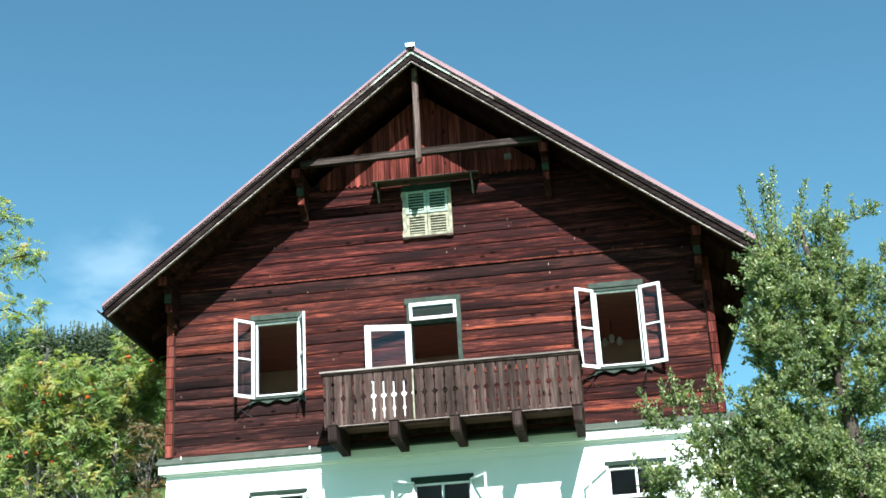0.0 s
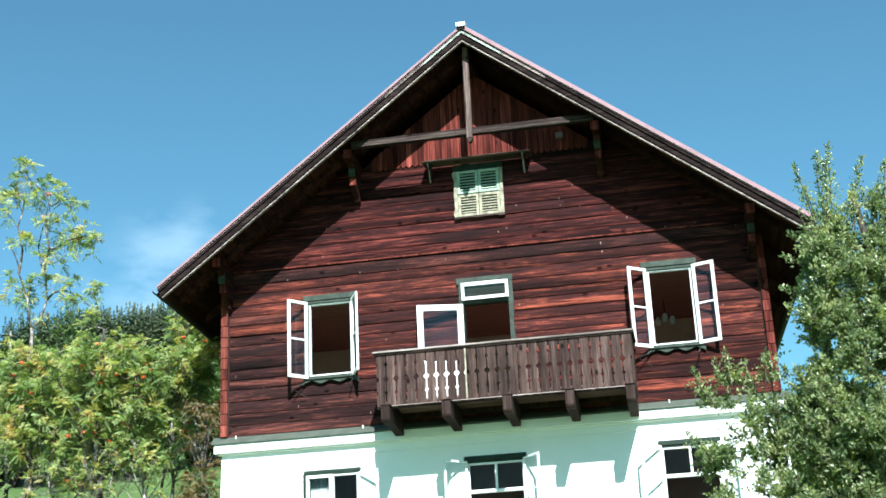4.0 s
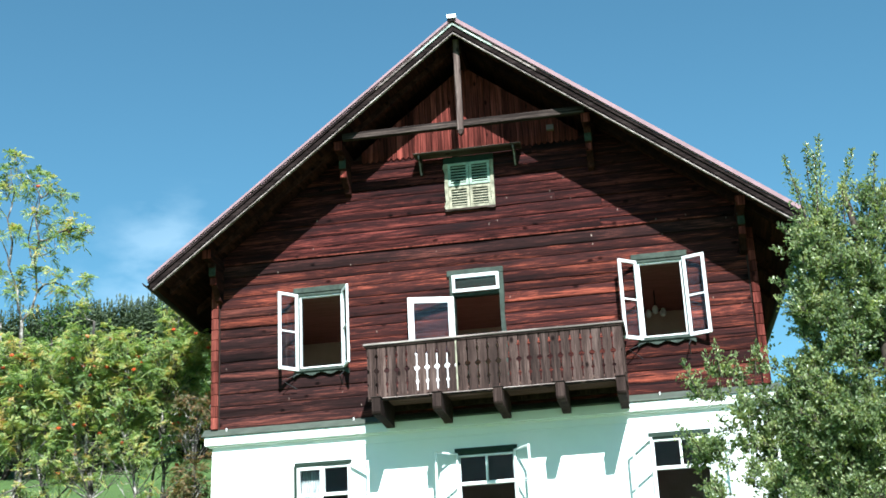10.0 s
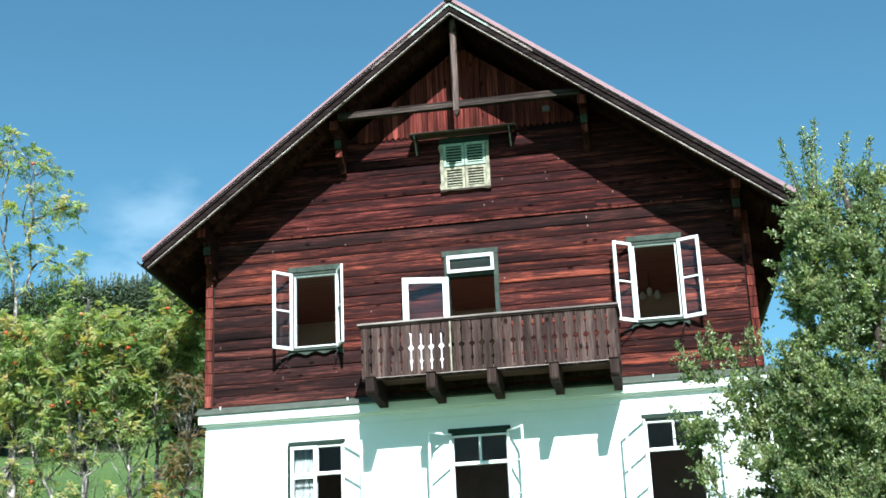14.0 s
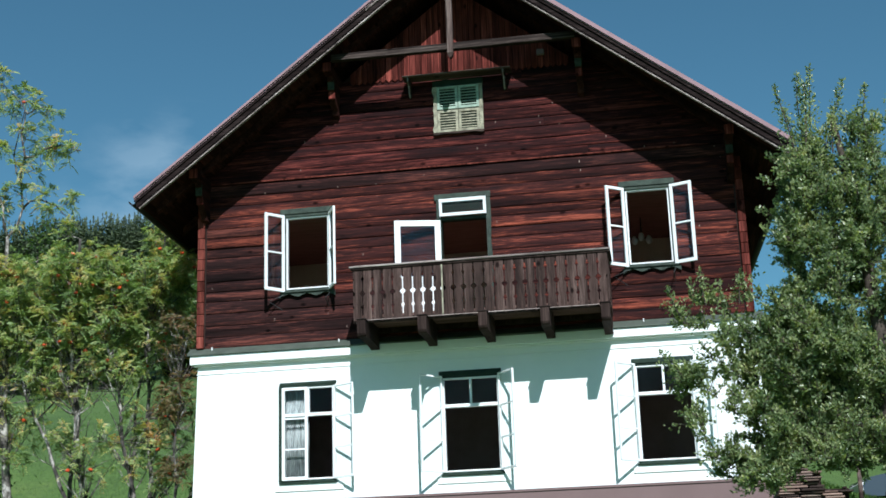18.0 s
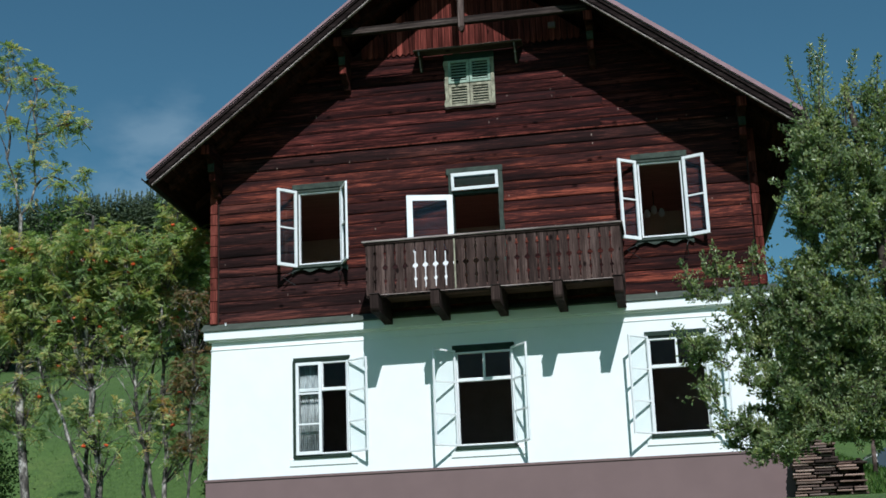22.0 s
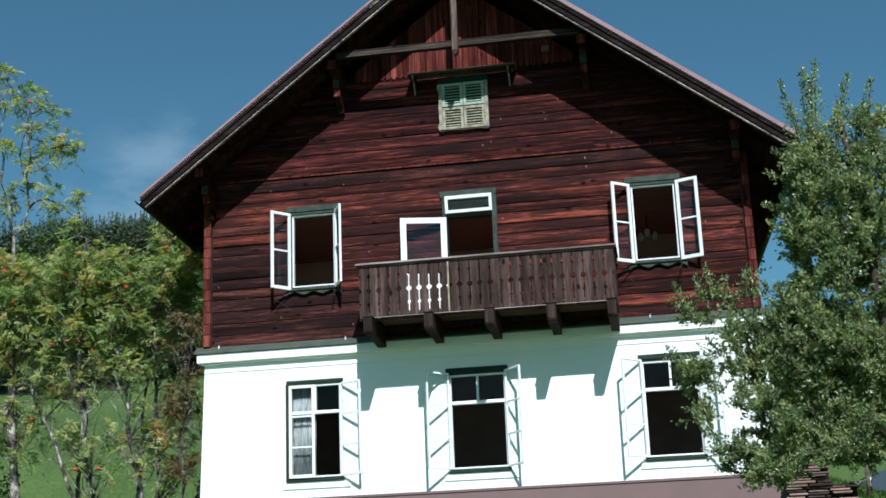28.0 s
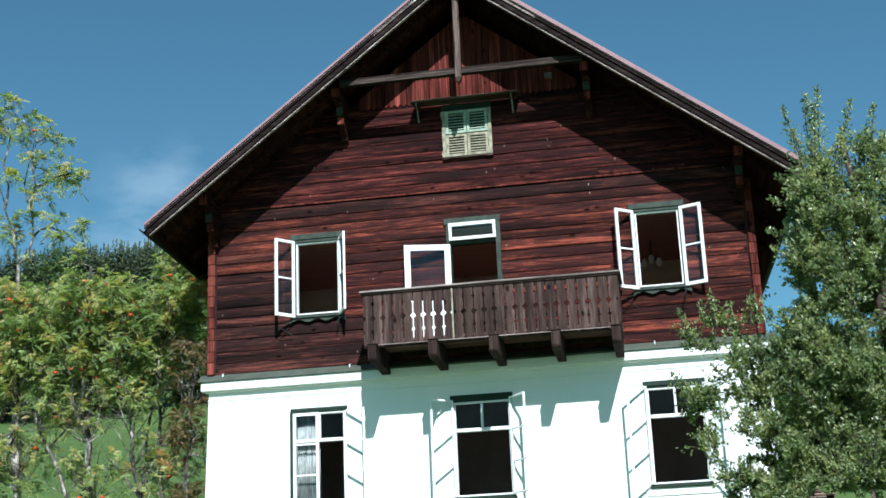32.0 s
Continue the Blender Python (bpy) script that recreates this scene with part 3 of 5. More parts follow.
# purlins with stepped brackets below, beam and king post
for x, z in ((-4.90, 6.88), (4.86, 6.84), (-2.34, 8.75), (2.31, 8.75)):
    part("purlin", box(x - 0.075, x + 0.075, -0.80, 0.3, z - 0.18, z, 0.012), SOFFIT, roof, "dark red-brown purlin")
    # purlin's end faced in lighter red, which paints the sun falling on it
    part("purlin_end", box(x - 0.082, x + 0.082, -0.825, -0.802, z - 0.175, z + 0.004, 0.008), UPRIGHT, roof, "reddish purlin end, the sun on it put into its colour")
    prof = [(0.0, z - 0.182), (-0.56, z - 0.182), (-0.54, z - 0.25), (-0.47, z - 0.27), (-0.47, z - 0.42), (-0.40, z - 0.47), (-0.36, z - 0.58), (-0.28, z - 0.66), (-0.18, z - 0.72), (-0.14, z - 0.80), (0.0, z - 0.84)]
    part("purlin_bracket", prism(prof, "x", x - 0.06, x + 0.06), SOFFIT, roof, "stepped dark wood bracket")
    part("bracket_cap", box(x - 0.066, x + 0.066, -0.50, -0.472, z - 0.42, z - 0.19, 0.01), CAPGREEN, roof, "green-grey painted bracket end")
    part("bracket_nose", box(x - 0.062, x + 0.062, -0.44, -0.402, z - 0.58, z - 0.43, 0.01), UPRIGHT, roof, "reddish bracket nose")
part("ridge_purlin", box(-0.09, 0.09, -0.80, 0.3, RIDGE - 0.50, RIDGE - 0.28, 0.01), SOFFIT, roof)
part("tie_beam", box(-2.25, 2.30, -0.86, -0.74, 8.75, 8.885, 0.012), TIEWOOD, roof, "weathered grey tie beam across the gable")
part("king_post", box(-0.05, 0.06, -0.885, -0.77, 8.665, 10.55, 0.014), POSTWOOD, roof, "weathered grey king post")
part("post_pendant", prism([(-0.045, 8.665), (0.055, 8.665), (0.045, 8.62), (0.005, 8.58), (-0.035, 8.62)], "y", -0.88, -0.775), GREYWOOD, roof)

# little hood over the attic shutters
hood = part("hood", box(-1.0, 1.04, -0.36, -0.06, 8.50, 8.53, 0.006), GREYBEAM, house, "narrow board hood over the attic shutters")
for x in (-0.90, 0.90):
    part("hood_bracket", prism([(-0.05, 8.50), (-0.33, 8.50), (-0.31, 8.43), (-0.20, 8.38), (-0.15, 8.27), (-0.07, 8.19), (-0.05, 8.17)], "x", x - 0.03, x + 0.03), DARKWOOD, hood)
    part("bracket_edge", prism([(-0.345, 8.495), (-0.325, 8.42), (-0.215, 8.375), (-0.165, 8.265), (-0.085, 8.18), (-0.073, 8.19), (-0.153, 8.272), (-0.203, 8.382), (-0.313, 8.432), (-0.332, 8.495)], "x", x - 0.012, x + 0.012), PALEWOOD, hood, "worn pale bracket edge")
part("electric_box", box(1.53, 1.67, -0.13, -0.05, 8.80, 8.91, 0.01), MAUVE, house, "small grey metal box")

# attic window with louvred shutters
attic = part("attic_window", box(-0.46, 0.46, -0.02, 0.02, 7.42, 8.46), DARKGREEN, house, "attic window with closed louvred shutters")
part("lintel", box(-0.48, 0.48, -0.058, 0.0, 8.36, 8.498, 0.01), SHADEGREEN, attic)
for x0, x1 in ((-0.47, -0.40), (0.40, 0.47)):
    outline = [(x0, 7.44), (x1, 7.44), (x1, 8.36), (x0, 8.36), (x0 - 0.02 * (x0 < 0), 8.28), (x0 + 0.015, 8.15), (x0, 7.9), (x0 + 0.012, 7.6), (x0 - 0.02 * (x0 < 0), 7.50)]
    part("carved_trim", prism(outline, "y", -0.075, -0.02), LOUVRE, attic, "faded carved side trim")
part("carved_sill", prism([(-0.47, 7.44), (0.47, 7.44), (0.48, 7.40), (0.40, 7.395), (0.3, 7.415), (0, 7.40), (-0.3, 7.415), (-0.40, 7.395), (-0.48, 7.40)], "y", -0.085, -0.02), GREYBEAM, attic)
for x0, x1 in ((-0.398, -0.005), (0.005, 0.398)):
    for z0, z1, mat in ((7.445, 7.88, LOUVRE), (7.90, 8.36, TOPGREEN)):
        for a, b, c, d in ((x0, x0 + 0.05, z0, z1), (x1 - 0.05, x1, z0, z1), (x0 + 0.05, x1 - 0.05, z0, z0 + 0.05), (x0 + 0.05, x1 - 0.05, z1 - 0.05, z1)):
            part("shutter_frame", box(a, b, -0.065, -0.03, c, d, 0.004), mat, attic)
        for k in range(6):
            z = z0 + 0.085 + k * (z1 - z0 - 0.17) / 5
            part("louvre", prism([(-0.062, z - 0.012), (-0.046, z + 0.010), (-0.038, z + 0.006), (-0.054, z - 0.016)], "x", x0 + 0.05, x1 - 0.05), mat, attic)


# ---- windows ----
def sash(win, hinge, y, width, z0, z1, degrees, bars, way=1, wide=0.055, glass_label=""):
    """A casement leaf hung at x = hinge, reaching to way, opened outward by degrees."""
    def put(name, bm, mat, label=""):
        return part(name, turned(bm, (hinge, y), -way * degrees), mat, win, label)
    a, b = hinge, hinge + way * width
    t0, t1 = y - 0.02, y + 0.02
    for p, q in ((a, a + way * wide), (b - way * wide, b)):
        put("sash_stile", box(min(p, q), max(p, q), t0, t1, z0, z1, 0.005), WHITEPAINT)
    lo, hi = min(a + way * wide, b - way * wide), max(a + way * wide, b - way * wide)
    for p, q in ((z0, z0 + wide * 1.15), (z1 - wide, z1)):
        put("sash_rail", box(lo, hi, t0 + 0.002, t1 - 0.002, p, q, 0.004), WHITEPAINT)
    cuts = [z0 + wide] + [z0 + (z1 - z0) * k for k in bars] + [z1 - wide]
    for z in cuts[1:-1]:
        put("glazing_bar", box(lo, hi, t0 + 0.006, t1 - 0.006, z - 0.014, z + 0.014), WHITEPAINT)
    for p, q in zip(cuts, cuts[1:]):
        pane = put("pane", box(lo, hi, y - 0.002, y + 0.002, p, q), GLASS if z0 > 3.5 else DULLGLASS)
        pane.visible_shadow = False


def box_frame(win, x0, x1, z0, z1, y0, y1, wide, mat, name="frame"):
    for a, b, c, d in ((x0, x0 + wide, z0, z1), (x1 - wide, x1, z0, z1), (x0 + wide, x1 - wide, z0, z0 + wide), (x0 + wide, x1 - wide, z1 - wide, z1)):
        part(name, box(a, b, y0, y1, c, d, 0.004), mat, win)


def wavy(x0, x1, z, deep, waves):
    """A carved apron's outline below z."""
    pts = [(x0, z), (x1, z)]
    n = waves * 6
    for k in range(n + 1):
        x = x1 + (x0 - x1) * k / n
        pts.append((x, z - deep * (0.62 + 0.38 * math.cos(2 * math.pi * k * waves / n)) - (0.02 if k in (0, n) else 0)))
    return pts


for (x0, x1, z0, z1), (dl, dr) in zip(UPPER, ((131, 116), (140, 158))):
    win = part("window", box(x0 - 0.06, x1 + 0.06, -0.05, 0.0, z1 - 0.01, z1 + 0.10, 0.01), GREENGREY, house, "open timber window with white casements and green-grey trim")
    part("apron", prism(wavy(x0 - 0.07, x1 + 0.07, z0 + 0.01, 0.075, 3), "y", -0.06, -0.02), GREENGREY, win, "carved green-grey apron below the sill")
    part("sill", box(x0 - 0.05, x1 + 0.05, -0.09, 0.0, z0 + 0.011, z0 + 0.035, 0.005), GREENGREY, win)
    box_frame(win, x0, x1, z0 + 0.035, z1 - 0.01, -0.03, 0.12, 0.05, GREENGREY)
    box_frame(win, x0 + 0.05, x1 - 0.05, z0 + 0.085, z1 - 0.06, 0.0, 0.08, 0.03, WHITEPAINT, "inner_frame")
    half = (x1 - x0 - 0.06) / 2
    sash(win, x0 + 0.03, -0.05, half, z0 + 0.03, z1 - 0.03, dl, (0.5,), 1)
    sash(win, x1 - 0.03, -0.05, half, z0 + 0.03, z1 - 0.03, dr, (0.5,), -1)
    for x in (x0 + 0.02, x1 - 0.02):
        part("stay_hook", tube([(x, -0.05, z0 - 0.02), (x - 0.05 * (1 if x > (x0 + x1) / 2 else 5), -0.22, z0 - 0.16), (x - 0.03, -0.06, z0 - 0.30)], [0.010] * 3, 5), DARKMETAL, win, "black iron stay hook")

# ground floor windows: deep reveal, dark green outer frame, white casements
for n, (x0, x1, z0, z1) in enumerate(LOWER):
    win = part("window", box(x0 - 0.02, x1 + 0.02, -0.035 + 0.012 * (n == 0), 0.03, z1 - 0.03, z1 + (0.055 if n else 0.025), 0.006), DARKGREEN, house, ("ground floor window with one casement open and a net curtain", "ground floor window with both casements swung open", "ground floor window with both casements swung open")[n])
    box_frame(win, x0, x1, z0, z1 - 0.03, -0.012, 0.10, 0.035, DARKGREEN, "outer_frame")
    if n == 0:
        part("side_trim", box(x0 - 0.035, x0 + 0.02, -0.02, -0.0125, z0 - 0.02, z1 - 0.031, 0.003), DARKGREEN, win)
    box_frame(win, x0 + 0.036, x1 - 0.036, z0 + 0.036, z1 - 0.066, 0.0, 0.09, 0.03, WHITEPAINT)
    mid, trans = (x0 + x1) / 2, z0 + 1.20
    part("transom_bar", box(x0 + 0.067, x1 - 0.067, -0.006, 0.085, trans - 0.03, trans + 0.03, 0.005), WHITEPAINT, win)
    part("mullion", box(mid - 0.02, mid + 0.02, 0.0, 0.08, trans + 0.03, z1 - 0.097, 0.004), WHITEPAINT, win)
    for a, b in ((x0 + 0.067, mid - 0.02), (mid + 0.02, x1 - 0.067)):
        part("pane", box(a, b, 0.045, 0.049, trans + 0.03, z1 - 0.097), DULLGLASS, win).visible_shadow = False
    part("sill", box(x0 - 0.02, x1 + 0.02, -0.06, 0.02, z0 - 0.03, z0 + 0.0, 0.006), DARKGREEN, win)
    part("sill_band", box(x0 - 0.10, x1 + 0.13, -0.022, 0.0, z0 - 0.16, z0 - 0.031, 0.004), WHITE, win)
    half = (x1 - x0 - 0.06) / 2
    if n == 0:
        sash(win, x0 + 0.03, -0.03, half, z0 + 0.03, z1 - 0.07, 0, (0.33, 0.66), 1)
        sash(win, x1 - 0.03, -0.03, half, z0 + 0.03, z1 - 0.07, 150, (0.33, 0.66), -1, 0.032)
        folds = [(x0 + 0.07 + 0.42 * k / 40, 0.13 + 0.02 * math.sin(k * 1.7)) for k in range(41)]
        cloth = bmesh.new()
        lower = [cloth.verts.new((x, y, z0 + 0.06)) for x, y in folds]
        upper = [cloth.verts.new((x, y + 0.008, z1 - 0.10)) for x, y in folds]
        for k in range(40):
            cloth.faces.new((lower[k], lower[k + 1], upper[k + 1], upper[k]))
        curtain = part("curtain", cloth, CURTAIN, win, "gathered white net curtain", True)
        solid = curtain.modifiers.new("thickness", "SOLIDIFY")
        solid.thickness = 0.003
    else:
        sash(win, x0 + 0.03, -0.03, half, z0 + 0.03, z1 - 0.03, 132, (0.33, 0.66), 1, 0.032)
        sash(win, x1 - 0.03, -0.03, half, z0 + 0.03, z1 - 0.03, 127 if n == 1 else 140, (0.33, 0.66), -1, 0.032)

# balcony door, standing open against the wall, with a hopper light above
x0, x1, z0, z1 = DOOR
door = part("door", box(x0 - 0.10, x1 + 0.06, -0.055, 0.0, z1 - 0.02, z1 + 0.10, 0.01), GREENGREY, house, "white half-glazed balcony door standing open")
part("door_post", box(x0 - 0.06, x0 + 0.02, -0.05, 0.12, z0, z1 - 0.02, 0.006), GREENGREY, door)
part("door_post", prism([(x1 - 0.03, z0), (x1 + 0.055, z0), (x1 + 0.05, 4.5), (x1 + 0.065, 4.9), (x1 + 0.04, 5.3), (x1 + 0.06, 5.7), (x1 + 0.05, z1 - 0.02), (x1 - 0.03, z1 - 0.02)], "y", -0.06, 0.12), GREENGREY, door)
part("transom", box(x0 + 0.02, x1 - 0.03, -0.03, 0.12, 5.735, 5.80, 0.005), GREENGREY, door)
for a, b, c, d, mat in ((x0 + 0.0, x1 - 0.02, 5.80, 5.86, 0), (x0 + 0.0, x1 - 0.02, 6.06, 6.125, 0), (x0 + 0.0, x0 + 0.055, 5.86, 6.06, 0), (x1 - 0.075, x1 - 0.02, 5.86, 6.06, 0), (x0 + 0.055, x1 - 0.075, 5.86, 6.06, 1)):
    bm = box(a, b, -0.10 + 0.017 * mat, -0.06 - 0.017 * mat, c, d, 0 if mat else 0.005)
    bmesh.ops.rotate(bm, verts=bm.verts, cent=(0, -0.06, 5.80), matrix=Matrix.Rotation(radians(7), 3, "X"))
    piece = part("hopper_pane" if mat else "hopper_frame", bm, GLASS if mat else WHITEPAINT, door)
    piece.visible_shadow = not mat
hinge = (x0 + 0.01, -0.07)
for name, a, b, c, d, mat in (("leaf_stile", 0, 0.11, z0 + 0.02, 5.73, WHITEPAINT), ("leaf_stile", 0.74, 0.85, z0 + 0.02, 5.73, WHITEPAINT), ("leaf_rail", 0.11, 0.74, 5.62, 5.73, WHITEPAINT),
                              ("leaf_rail", 0.11, 0.74, 4.55, 4.67, WHITEPAINT), ("leaf_rail", 0.11, 0.74, z0 + 0.02, z0 + 0.16, WHITEPAINT), ("leaf_panel", 0.11, 0.74, z0 + 0.16, 4.55, WHITEPAINT), ("leaf_pane", 0.11, 0.74, 4.67, 5.62, GLASS)):
    t = {"leaf_panel": 0.012, "leaf_pane": 0.002}.get(name, 0.022)
    bm = turned(box(hinge[0] + a, hinge[0] + b, hinge[1] - t, hinge[1] + t, c, d, 0.005 if t > 0.01 else 0), hinge, -166)
    piece = part(name, bm, mat, door)
    if mat is GLASS:
        piece.visible_shadow = False

# dark rooms behind the openings
for name, z0, z1 in (("ground_floor_room", 0.82, 3.5), ("upper_floor_room", 3.72, 6.15)):
    shell = bmesh.new()
    box(-4.55, 4.55, 3.8, 3.95, z0, z1, 0, shell)
    for x in (-1.6, 1.75):
        box(x - 0.06, x + 0.06, 0.45, 3.8, z0, z1, 0, shell)
    part(name, shell, BEIGE if z0 > 2 else GREYROOM, house, "plain room walls")
    part("room_floor", box(-4.55, 4.55, 0.31 if z0 > 2 else 0.43, 3.95, z0 - 0.1, z0), ROOMFLOOR, house)
    part("room_ceiling", box(-4.55, 4.55, 0.31 if z0 > 2 else 0.43, 3.95, z1, z1 + 0.06), REDCEILING if z0 > 2 else GREYROOM, house)

# three-armed ceiling lamp in the upper room
lamp = thing("ceiling_lamp", (3.205, 2.2, 6.14), "ceiling lamp with three white glass shades", "lamp")
part("rod", tube([(3.205, 2.2, 6.15), (3.205, 2.2, 5.78)], [0.012, 0.012], 8), DARKMETAL, lamp)
for k in range(3):
    a = 0.5 + 2.094 * k
    tip = (3.205 + 0.16 * math.cos(a), 2.2 + 0.16 * math.sin(a))
    arm = part("arm", tube([(3.205, 2.2, 5.80), (tip[0] * 0.5 + 1.6025, tip[1] * 0.5 + 1.1, 5.74), (tip[0], tip[1], 5.80)], [0.01] * 3, 6), DARKMETAL, lamp)
    part("shade", tube([(*tip, 5.80), (*tip, 5.785), (*tip, 5.75), (*tip, 5.71), (*tip, 5.67), (*tip, 5.64), (*tip, 5.63)], [0.016, 0.036, 0.055, 0.061, 0.055, 0.035, 0.012], 14), WHITEPAINT, arm, "white glass shade", True)

# ---- balcony ----
BX0, BX1, BY, BZ0, BZ1 = -1.84, 2.62, -1.10, 3.73, 4.68
balcony = part("balcony", box(BX0 + 0.02, BX1 - 0.02, BY + 0.02, BY + 0.06, 3.714, 3.81, 0.004), FLOORWOOD, house, "weathered brown wooden balcony with cut-out boards")
for k in range(9):
    y = BY + 0.062 + k * 0.118
    part("deck_board", box(BX0 + 0.02, BX1 - 0.02, y, y + 0.112, 3.775, 3.812, 0.004), FLOORWOOD, balcony, "" if k else "pinkish brown deck board seen from below")
# dark strip added for the shade where the deck meets the wall
part("wall_beam", box(BX0 + 0.02, BX1 - 0.02, -0.17, -0.03, 3.69, 3.773, 0.006), DARKWOOD, balcony, "added dark strip for the shade between deck and wall")
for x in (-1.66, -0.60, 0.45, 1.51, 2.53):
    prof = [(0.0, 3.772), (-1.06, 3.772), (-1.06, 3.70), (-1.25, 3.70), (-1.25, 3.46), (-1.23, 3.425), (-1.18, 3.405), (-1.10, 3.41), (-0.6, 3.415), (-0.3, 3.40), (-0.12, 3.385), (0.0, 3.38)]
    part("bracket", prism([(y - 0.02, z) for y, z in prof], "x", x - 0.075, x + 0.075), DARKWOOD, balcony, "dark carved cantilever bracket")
    part("bracket_top", box(x - 0.088, x + 0.088, -1.285, -1.14, 3.702, 3.72, 0.004), TIEWOOD, balcony)


def cut_board(w, z0, z1):
    """Outline of a balcony board: notches on both edges that make round and pointed holes with its neighbour."""
    h = z1 - z0
    side = [(0.016, 0), (0.006, 0.012), (0.0, 0.03), (0.0, 0.225), (0.024, 0.265), (0.0, 0.305), (0.0, 0.475)]
    side += [(0.040 * math.sin(math.pi * k / 6), 0.475 + 0.105 * k / 6) for k in range(1, 6)]
    side += [(0.0, 0.58), (0.0, 0.775), (0.022, 0.81), (0.0, 0.845), (0, 1.0)]
    left = [(-w / 2 + dx, z0 + h * t) for dx, t in side]
    right = [(w / 2 - dx, z0 + h * t) for dx, t in side]
    return left[::-1] + right


count = 25
pitch = (BX1 - BX0) / count
flat = prism(cut_board(pitch - 0.022, BZ0 - 0.02, BZ1 - 0.05), "y", -0.011, 0.011)
board_mesh = bpy.data.meshes.new("balustrade_board")
flat.to_mesh(board_mesh)
flat.free()
board_mesh.materials.append(GREYWOOD)


def balustrade(x, y, turn):
    ob = new("balustrade_board", board_mesh)
    ob.parent = balcony
    ob.matrix_basis = pose(x, y, 0, 0, 0, turn)


for k in range(count):
    balustrade(BX0 + pitch * (k + 0.5), BY - 0.012 + random.uniform(-0.003, 0.003), 0)
for x in (BX0 + 0.012, BX1 - 0.012):
    for k in range(5):
        balustrade(x, BY + 0.10 + pitch * (k + 0.5), 90)
part("handrail", box(BX0 - 0.05, BX1 + 0.05, BY - 0.07, BY + 0.06, BZ1 - 0.022, BZ1 + 0.012, 0.006), PALEWOOD, balcony, "weathered grey handrail")
# dark strip put in as the shade line under the handrail
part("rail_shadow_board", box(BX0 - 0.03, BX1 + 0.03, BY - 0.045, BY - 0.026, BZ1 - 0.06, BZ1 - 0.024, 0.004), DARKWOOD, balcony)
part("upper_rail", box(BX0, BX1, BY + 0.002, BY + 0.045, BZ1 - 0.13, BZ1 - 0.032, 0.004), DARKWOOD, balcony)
# rail drawn down, unseen, to block sun between the board ends
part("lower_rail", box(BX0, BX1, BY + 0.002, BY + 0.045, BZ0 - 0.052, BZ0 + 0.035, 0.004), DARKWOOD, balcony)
# pale strip added to paint the sun on the deck's front edge
part("bottom_batten", box(BX0 + 0.12, BX1 - 0.12, BY - 0.034, BY - 0.026, BZ0 - 0.022, BZ0 - 0.010, 0.002), PALEWOOD, balcony, "added pale strip for the sunlit deck edge along the board ends")
for x in (BX0 + 0.03, 0.0 - 0.24, BX1 - 0.03):
    part("rail_post", box(x - 0.035, x + 0.035, BY + 0.047, BY + 0.12, 3.812, BZ1 - 0.03, 0.005), DARKWOOD, balcony)
part("cover_strip", box(-0.262, -0.234, BY - 0.036, BY - 0.027, BZ0 - 0.01, BZ1 - 0.035, 0.002), LOUVRE, balcony, "pale cover strip")
for x in (BX0, BX1):
    s = 1 if x > 0 else -1
    part("side_rail", box(x - 0.05, x + 0.05, BY + 0.061, -0.07, BZ1 - 0.03, BZ1 + 0.012, 0.008), GREYBEAM, balcony)
    part("side_lower_rail", box(x - s * 0.05, x - s * 0.025, BY + 0.12, -0.07, BZ0 + 0.085, BZ0 + 0.15), DARKWOOD, balcony)


# ---- trees ----
def leaf_mesh(name, spots, ways, sizes, material, parent, label="", narrow=0.45, rng=None, ups=None):
    """Many folded leaves: a point, a direction and a length each, joined into one mesh."""
    rng = rng or np.random.default_rng(1)
    n = len(spots)
    d = ways / np.linalg.norm(ways, axis=1)[:, None]
    r = rng.normal(size=(n, 3)) if ups is None else ups
    side = np.cross(d, r)
    side /= np.linalg.norm(side, axis=1)[:, None] + 1e-9
    up = np.cross(side, d)
    s = sizes[:, None]
    mid = spots + d * s * 0.5
    verts = np.stack([spots, mid + side * s * narrow * 0.5 + up * s * 0.10, spots + d * s - up * s * 0.08, mid - side * s * narrow * 0.5 + up * s * 0.10], 1).reshape(-1, 3) - np.array(BASE[parent])
    me = bpy.data.meshes.new(name)
    me.vertices.add(4 * n)
    me.vertices.foreach_set("co", verts.ravel().astype(np.float32))
    idx = np.arange(n)[:, None] * 4 + np.array([0, 1, 2, 0, 2, 3])
    me.loops.add(6 * n)
    me.loops.foreach_set("vertex_index", idx.ravel().astype(np.int32))
    me.polygons.add(2 * n)
    me.polygons.foreach_set("loop_start", np.arange(0, 6 * n, 3, dtype=np.int32))
    me.polygons.foreach_set("loop_total", np.full(2 * n, 3, np.int32))
    me.update(calc_edges=True)
    me.validate()
    ob = finish(name, me, material)
    ob.parent, BASE[ob] = parent, BASE[parent]
    if label:
        ob["label"] = label
    return ob


def curve_to(rng, a, b, bend, steps=5, sag=0.0):
    a, b = np.array(a, float), np.array(b, float)
    off = rng.normal(size=3) * bend * np.linalg.norm(b - a)
    t = np.linspace(0, 1, steps + 1)[:, None]
    return a + (b - a) * t + off * (t * (1 - t)) * 2 - np.array([0, 0, sag]) * t * t


